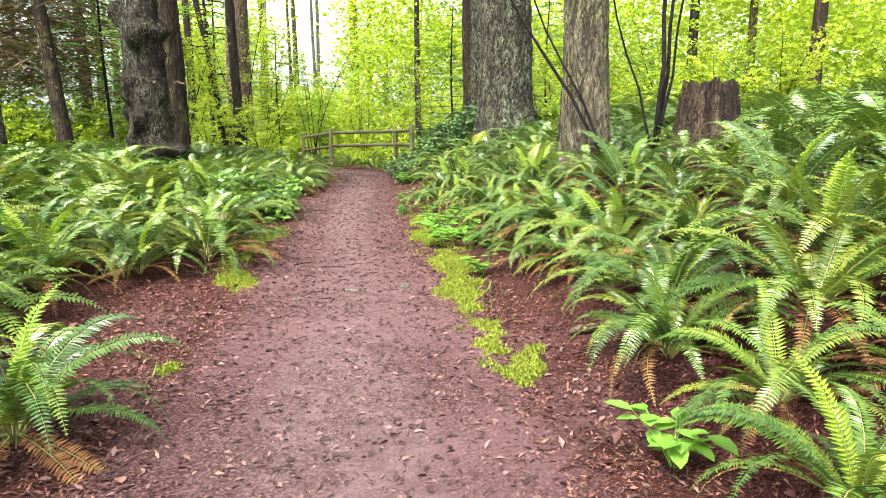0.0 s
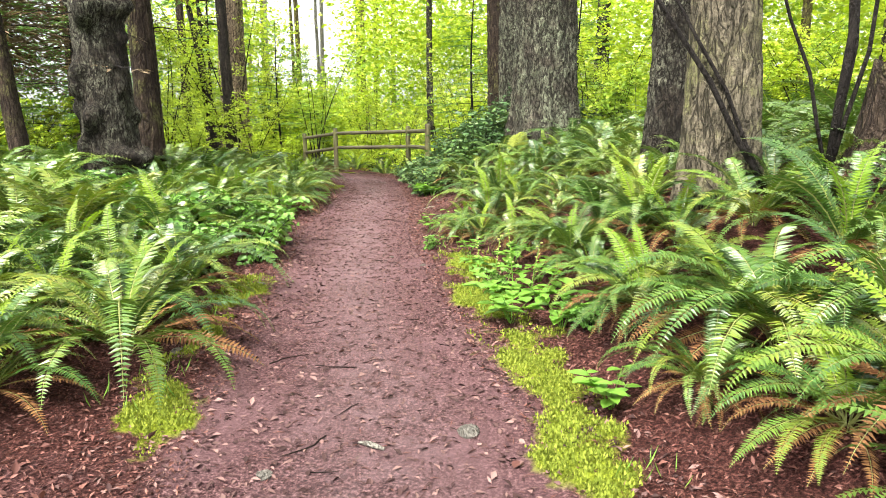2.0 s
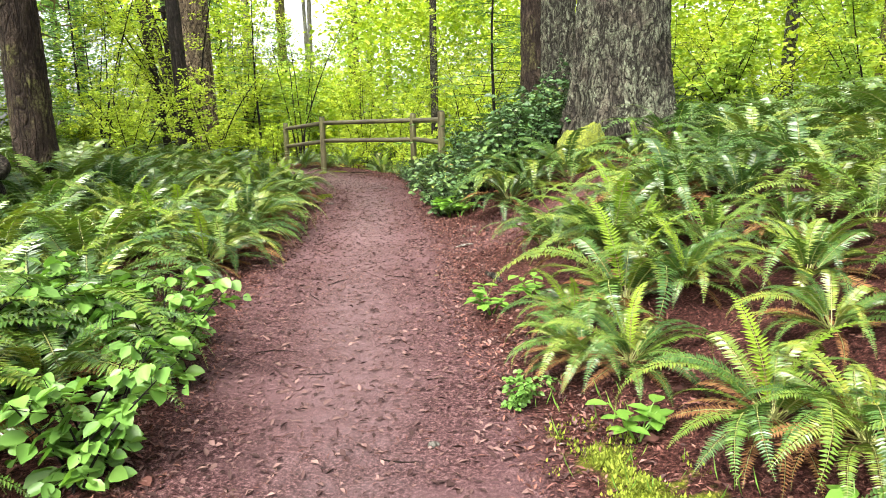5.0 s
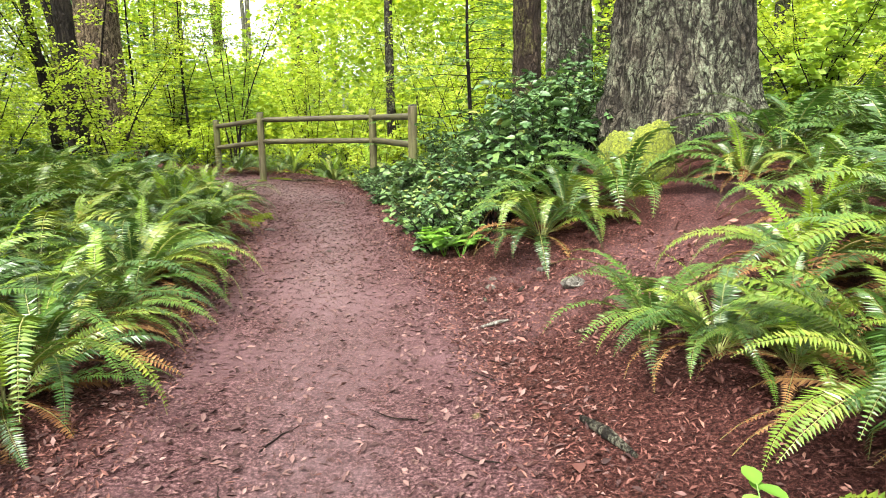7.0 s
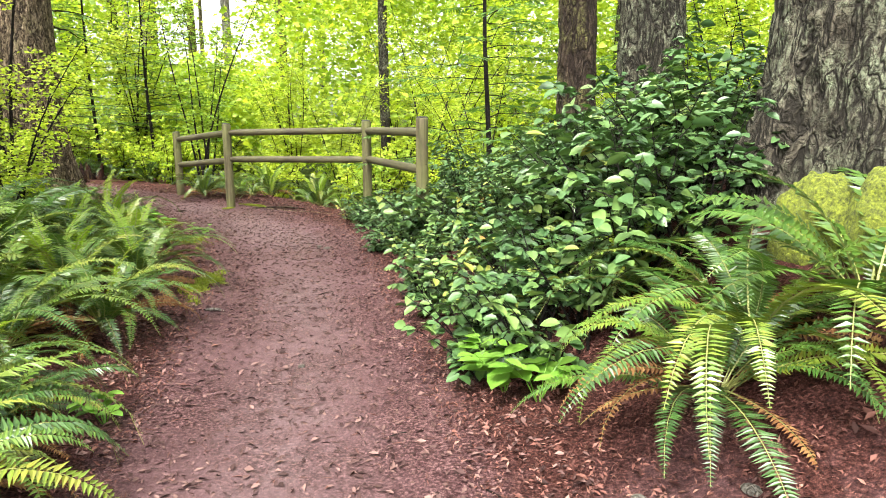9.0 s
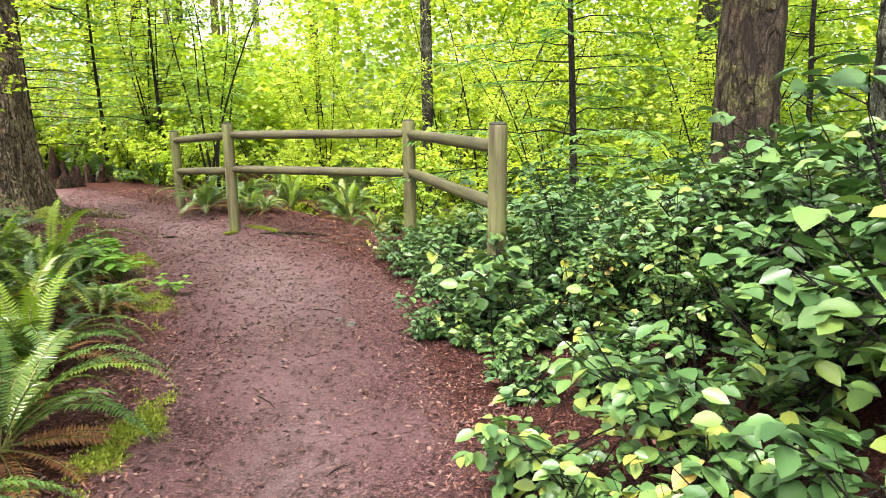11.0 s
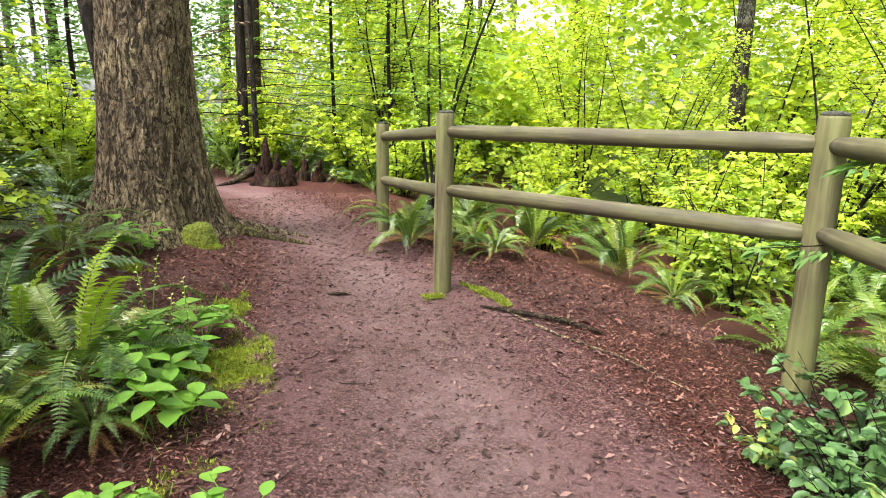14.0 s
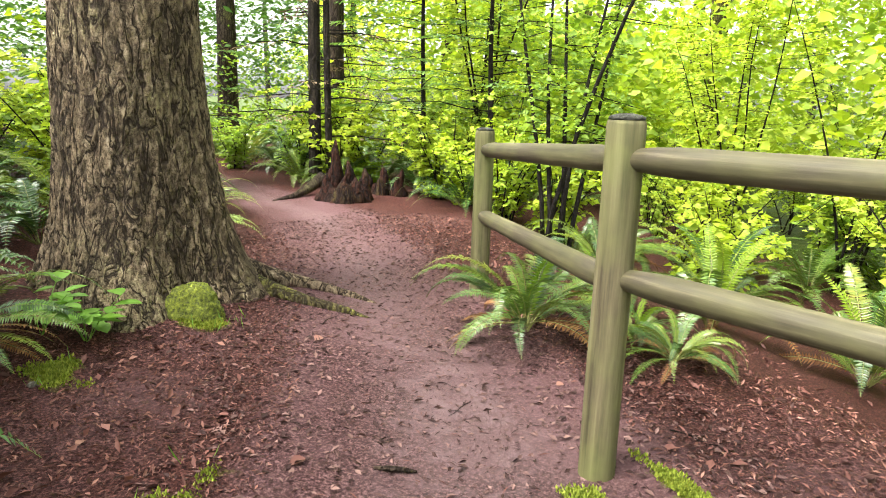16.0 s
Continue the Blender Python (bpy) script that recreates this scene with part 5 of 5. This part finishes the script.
for i, (x, y, s) in enumerate(((3.7, 2.75, 1.0), (2.05, 6.35, 1.3), (2.2, 6.6, 1.2), (1.95, 6.75, 1.0), (2.35, 6.2, 1.1), (0.72, 9.68, 0.9), (0.95, 9.85, 0.8), (-0.35, 13.5, 1.4), (-0.2, 13.35, 1.2), (-5.0, 18.2, 1.6), (-4.85, 18.0, 1.4), (-5.25, 18.5, 1.5), (-4.6, 17.85, 1.3), (-5.2, 18.05, 1.5), (1.6, 7.4, 0.9), (-0.15, 5.6, 0.9), (2.6, 5.3, 0.9), (-3.9, 17.55, 0.8), (-7.2, 19.45, 1.2), (-7.35, 19.3, 1.3), (1.1, 9.2, 0.8), (-2.0, 13.0, 0.7), (1.45, 8.2, 0.8), (-4.2, 17.35, 0.7), (1.9, 7.55, 1.0), (2.15, 7.0, 1.0))):
    herb(x, y, s, 900 + i, "small herb with bright green rounded leaves")

# ---- ground cover ----
crng = np.random.default_rng(12)


def strew(name, label, category, mat, n, area, keep, size, aspect, lift=0.004, tilt=0.25, upright=False):
    """A thin layer of countless small pieces over an area: x0, x1, y0, y1."""
    if area is None:
        blobs = np.array(MOSSES)[crng.integers(0, len(MOSSES), n)]
        u, w = crng.uniform(-1.3, 1.3, n) * blobs[:, 2], crng.uniform(-1.3, 1.3, n) * blobs[:, 3]
        c, s = np.cos(np.radians(blobs[:, 4])), np.sin(np.radians(blobs[:, 4]))
        x, y = blobs[:, 0] + u * c - w * s, blobs[:, 1] + u * s + w * c
    else:
        x, y = crng.uniform(area[0], area[1], n), crng.uniform(area[2], area[3], n)
    e, side = trail_info(x, y)
    good = keep(x, y, e, side, crng.random(n))
    x, y = x[good], y[good]
    k = len(x)
    z = height(x, y) + lift + 0.006 * crng.random(k)
    a = crng.random(k) * 6.283
    if upright:
        D = np.stack([np.cos(a) * 0.6, np.sin(a) * 0.6, np.full(k, 1.0)], -1)
        N = np.stack([np.cos(a), np.sin(a), np.full(k, -0.4)], -1)
    else:
        D = np.stack([np.cos(a), np.sin(a), crng.normal(0, tilt, k)], -1)
        N = np.stack([crng.normal(0, tilt, k), crng.normal(0, tilt, k), np.ones(k)], -1)
    L = size * crng.uniform(0.4, 1.3, k) ** 1.4
    v, f = leaves(np.stack([x, y, z], -1), D, N, L, L * aspect * crng.uniform(0.7, 1.3, k), 0.2)
    tagged(new(name, mesh_of(name, v, f, [mat])), label, category, kind="stuff")


def bare_mask(x, y):
    return blob_mask(x, y, [(a, b, r, r, 0) for a, b, r in BARE])


strew("leaf_litter", "fallen red-brown leaves and fern scraps under the plants", "leaf litter", LITTER, 1300000, (-9, 5, 0.5, 24), lambda x, y, e, s, q: (e > -0.15) & (e < 1.25) & (q < np.maximum(0.2 + 0.45 * (e < 0.8), 0.7 * bare_mask(x, y))), 0.026, 0.33, 0.002, 0.6)
strew("curled_leaves", "larger curled red-brown leaves on bare ground", "leaf litter", LITTER, 60000, (-9, 5, 0.5, 24), lambda x, y, e, s, q: (e > 0.05) & (e < 1.6) & (q < np.maximum(0.12, 0.95 * bare_mask(x, y))), 0.05, 0.42, 0.006, 0.6)
strew("wood_chips", "scattered bark mulch chips on the trail", "mulch", CHIPS, 330000, (-9.5, 4.8, -0.5, 23.5), lambda x, y, e, s, q: (e < 0.3) & (q < 0.9 * np.where(e < -0.45, 0.65, 1.0)), 0.034, 0.42, 0.002, 0.35)
strew("path_needles", "fallen conifer needles and fine twigs on the trail", "needles", LITTER, 90000, (-9.5, 4.8, -0.5, 23.5), lambda x, y, e, s, q: (e < 0.8), 0.045, 0.08, 0.003, 0.12)
strew("moss_cushion", "cushions of bright yellow-green moss along the trail", "moss", MOSS, 420000, None, lambda x, y, e, s, q: moss_mask(x, y) > 0.3 + 0.75 * q ** 0.7, 0.015, 0.6, 0.012, 0.3, True)
strew("grass_tufts", "short fresh grass among the moss", "grass", GRASS, 60000, (-7, 4, 2.5, 21), lambda x, y, e, s, q: (blob_mask(x, y, MOSSES) > 0.3) & (e > 0.02) & (q < 0.5 * (wobble(x, y, 3.0) > 0.15)), 0.075, 0.05, 0.01, 0.3, True)

# twigs lying on the trail
trng = random.Random(21)
TWIGS = []
for s in range(5):
    pts, a = [Vector((0, 0, 0.004))], 0.0
    for k in range(5):
        a += trng.uniform(-0.5, 0.5)
        pts.append(pts[-1] + Vector((math.cos(a), math.sin(a), 0)) * 0.055)
    TWIGS.append(mesh_of("twig", *tube(pts, [0.004, 0.0042, 0.004, 0.0034, 0.0028, 0.0015], 5), [STEM if s % 2 else BARK_BROWN]))
for i, (x, y) in enumerate(spread_out(trng, 110, lambda: (trng.uniform(-8, 4.5), trng.uniform(1, 22)), 0.2, lambda x, y: edge_of(x, y)[0] < 0.35)):
    ob = tagged(new("twig", TWIGS[i % 5]), "short broken twig lying on the mulch", "twig", "twigs on the trail")
    ob.matrix_basis = placed(x, y, trng.random() * 360, trng.uniform(0.3, 0.85))


# ---- small things ----
def pale_stone(x, y, r, seed):
    bm = bmesh.new()
    bmesh.ops.create_icosphere(bm, subdivisions=2, radius=r)
    for v in bm.verts:
        v.co *= 1 + 0.3 * noise.noise(v.co * (1.3 / r) + Vector((seed, 0, 0)))
        v.co.z *= 0.5
    me = bpy.data.meshes.new("pale_stone")
    bm.to_mesh(me)
    bm.free()
    me.materials.append(BARK_PALE)
    ob = tagged(new("pale_stone", me), "small pale stone lying on the mulch", "stone", "pale stones")
    ob.matrix_basis = pose(x, y, gz(x, y) + r * 0.2, 0, 0, seed * 50)


for i, (x, y, r) in enumerate(((0.12, 6.93, 0.04), (2.05, 5.07, 0.045), (1.4, 4.62, 0.03), (1.12, 7.82, 0.024), (0.74, 8.16, 0.022), (0.38, 5.58, 0.04), (0.1, 12.6, 0.025), (0.42, 12.55, 0.03), (-2.3, 17.1, 0.035), (-2.42, 17.2, 0.03), (-1.44, 13.83, 0.02), (-6.9, 19.1, 0.025), (0.6, 12.05, 0.075), (0.1, 12.4, 0.035))):
    pale_stone(x, y, r, i)

BUD = leaf_material("pale_bud", [(0.0, (0.35, 0.4, 0.12)), (1.0, (0.55, 0.55, 0.25))], 0.3, 0.6)


def flower_stalk(x, y, h, seed):
    rng = random.Random(seed)
    t = thing("flower_stalk", x, y, None, 0, "thin upright stalk with small pale green buds", "plant", "budding stalks")
    lx, ly = rng.uniform(-0.06, 0.06), rng.uniform(-0.06, 0.06)
    child("stem", mesh_of("stem", *tube([(0, 0, -0.02), (lx * 0.4, ly * 0.4, h * 0.5), (lx, ly, h)], [0.004, 0.003, 0.002], 6), [HERB]), t)
    for k in range(9):
        u = 0.5 + 0.5 * k / 8
        a = k * 2.3
        v, f = leaves([(lx * u, ly * u, h * u)], [(math.cos(a), math.sin(a), 0.2)], [(0, 0, 1)], [0.022], [0.016], 0.4, True)
        child("bud", mesh_of("bud", v, f, [BUD]), t)
    for k in range(3):
        a = k * 2.1 + seed
        v, f = leaves([(0, 0, 0.03)], [(math.cos(a), math.sin(a), 0.25)], [(0, 0, 1)], [0.1], [0.08], 0.15, True)
        child("leaf", mesh_of("leaf", v, f, [HERB]), t)


for i, (x, y, h) in enumerate(((1.85, 6.95, 0.38), (2.0, 6.85, 0.42), (2.12, 6.7, 0.36), (-5.15, 18.35, 0.42), (-5.3, 18.25, 0.48), (-5.05, 18.15, 0.4), (-5.75, 18.55, 0.4), (1.7, 7.3, 0.3))):
    flower_stalk(x, y, h, i)

LEAF_KINDS = []
for i in range(4):
    v, f = leaves([(0, 0, 0.012)], [(1, 0, 0.08)], [(0.1, 0.2 * (i - 1.5), 1)], [0.1], [0.075], 0.2, True)
    LEAF_KINDS.append(mesh_of("fallen_leaf", v, f, [LITTER]))
for i, (x, y) in enumerate(spread_out(trng, 90, lambda: (trng.uniform(-8.5, 4.5), trng.uniform(1.5, 22.5)), 0.25, lambda x, y: -0.3 < edge_of(x, y)[0] < 0.9)):
    ob = tagged(new("fallen_leaf", LEAF_KINDS[i % 4]), "single dry brown leaf lying on the ground", "leaf", "single fallen leaves")
    ob.matrix_basis = placed(x, y, trng.random() * 360, trng.uniform(0.3, 0.75))
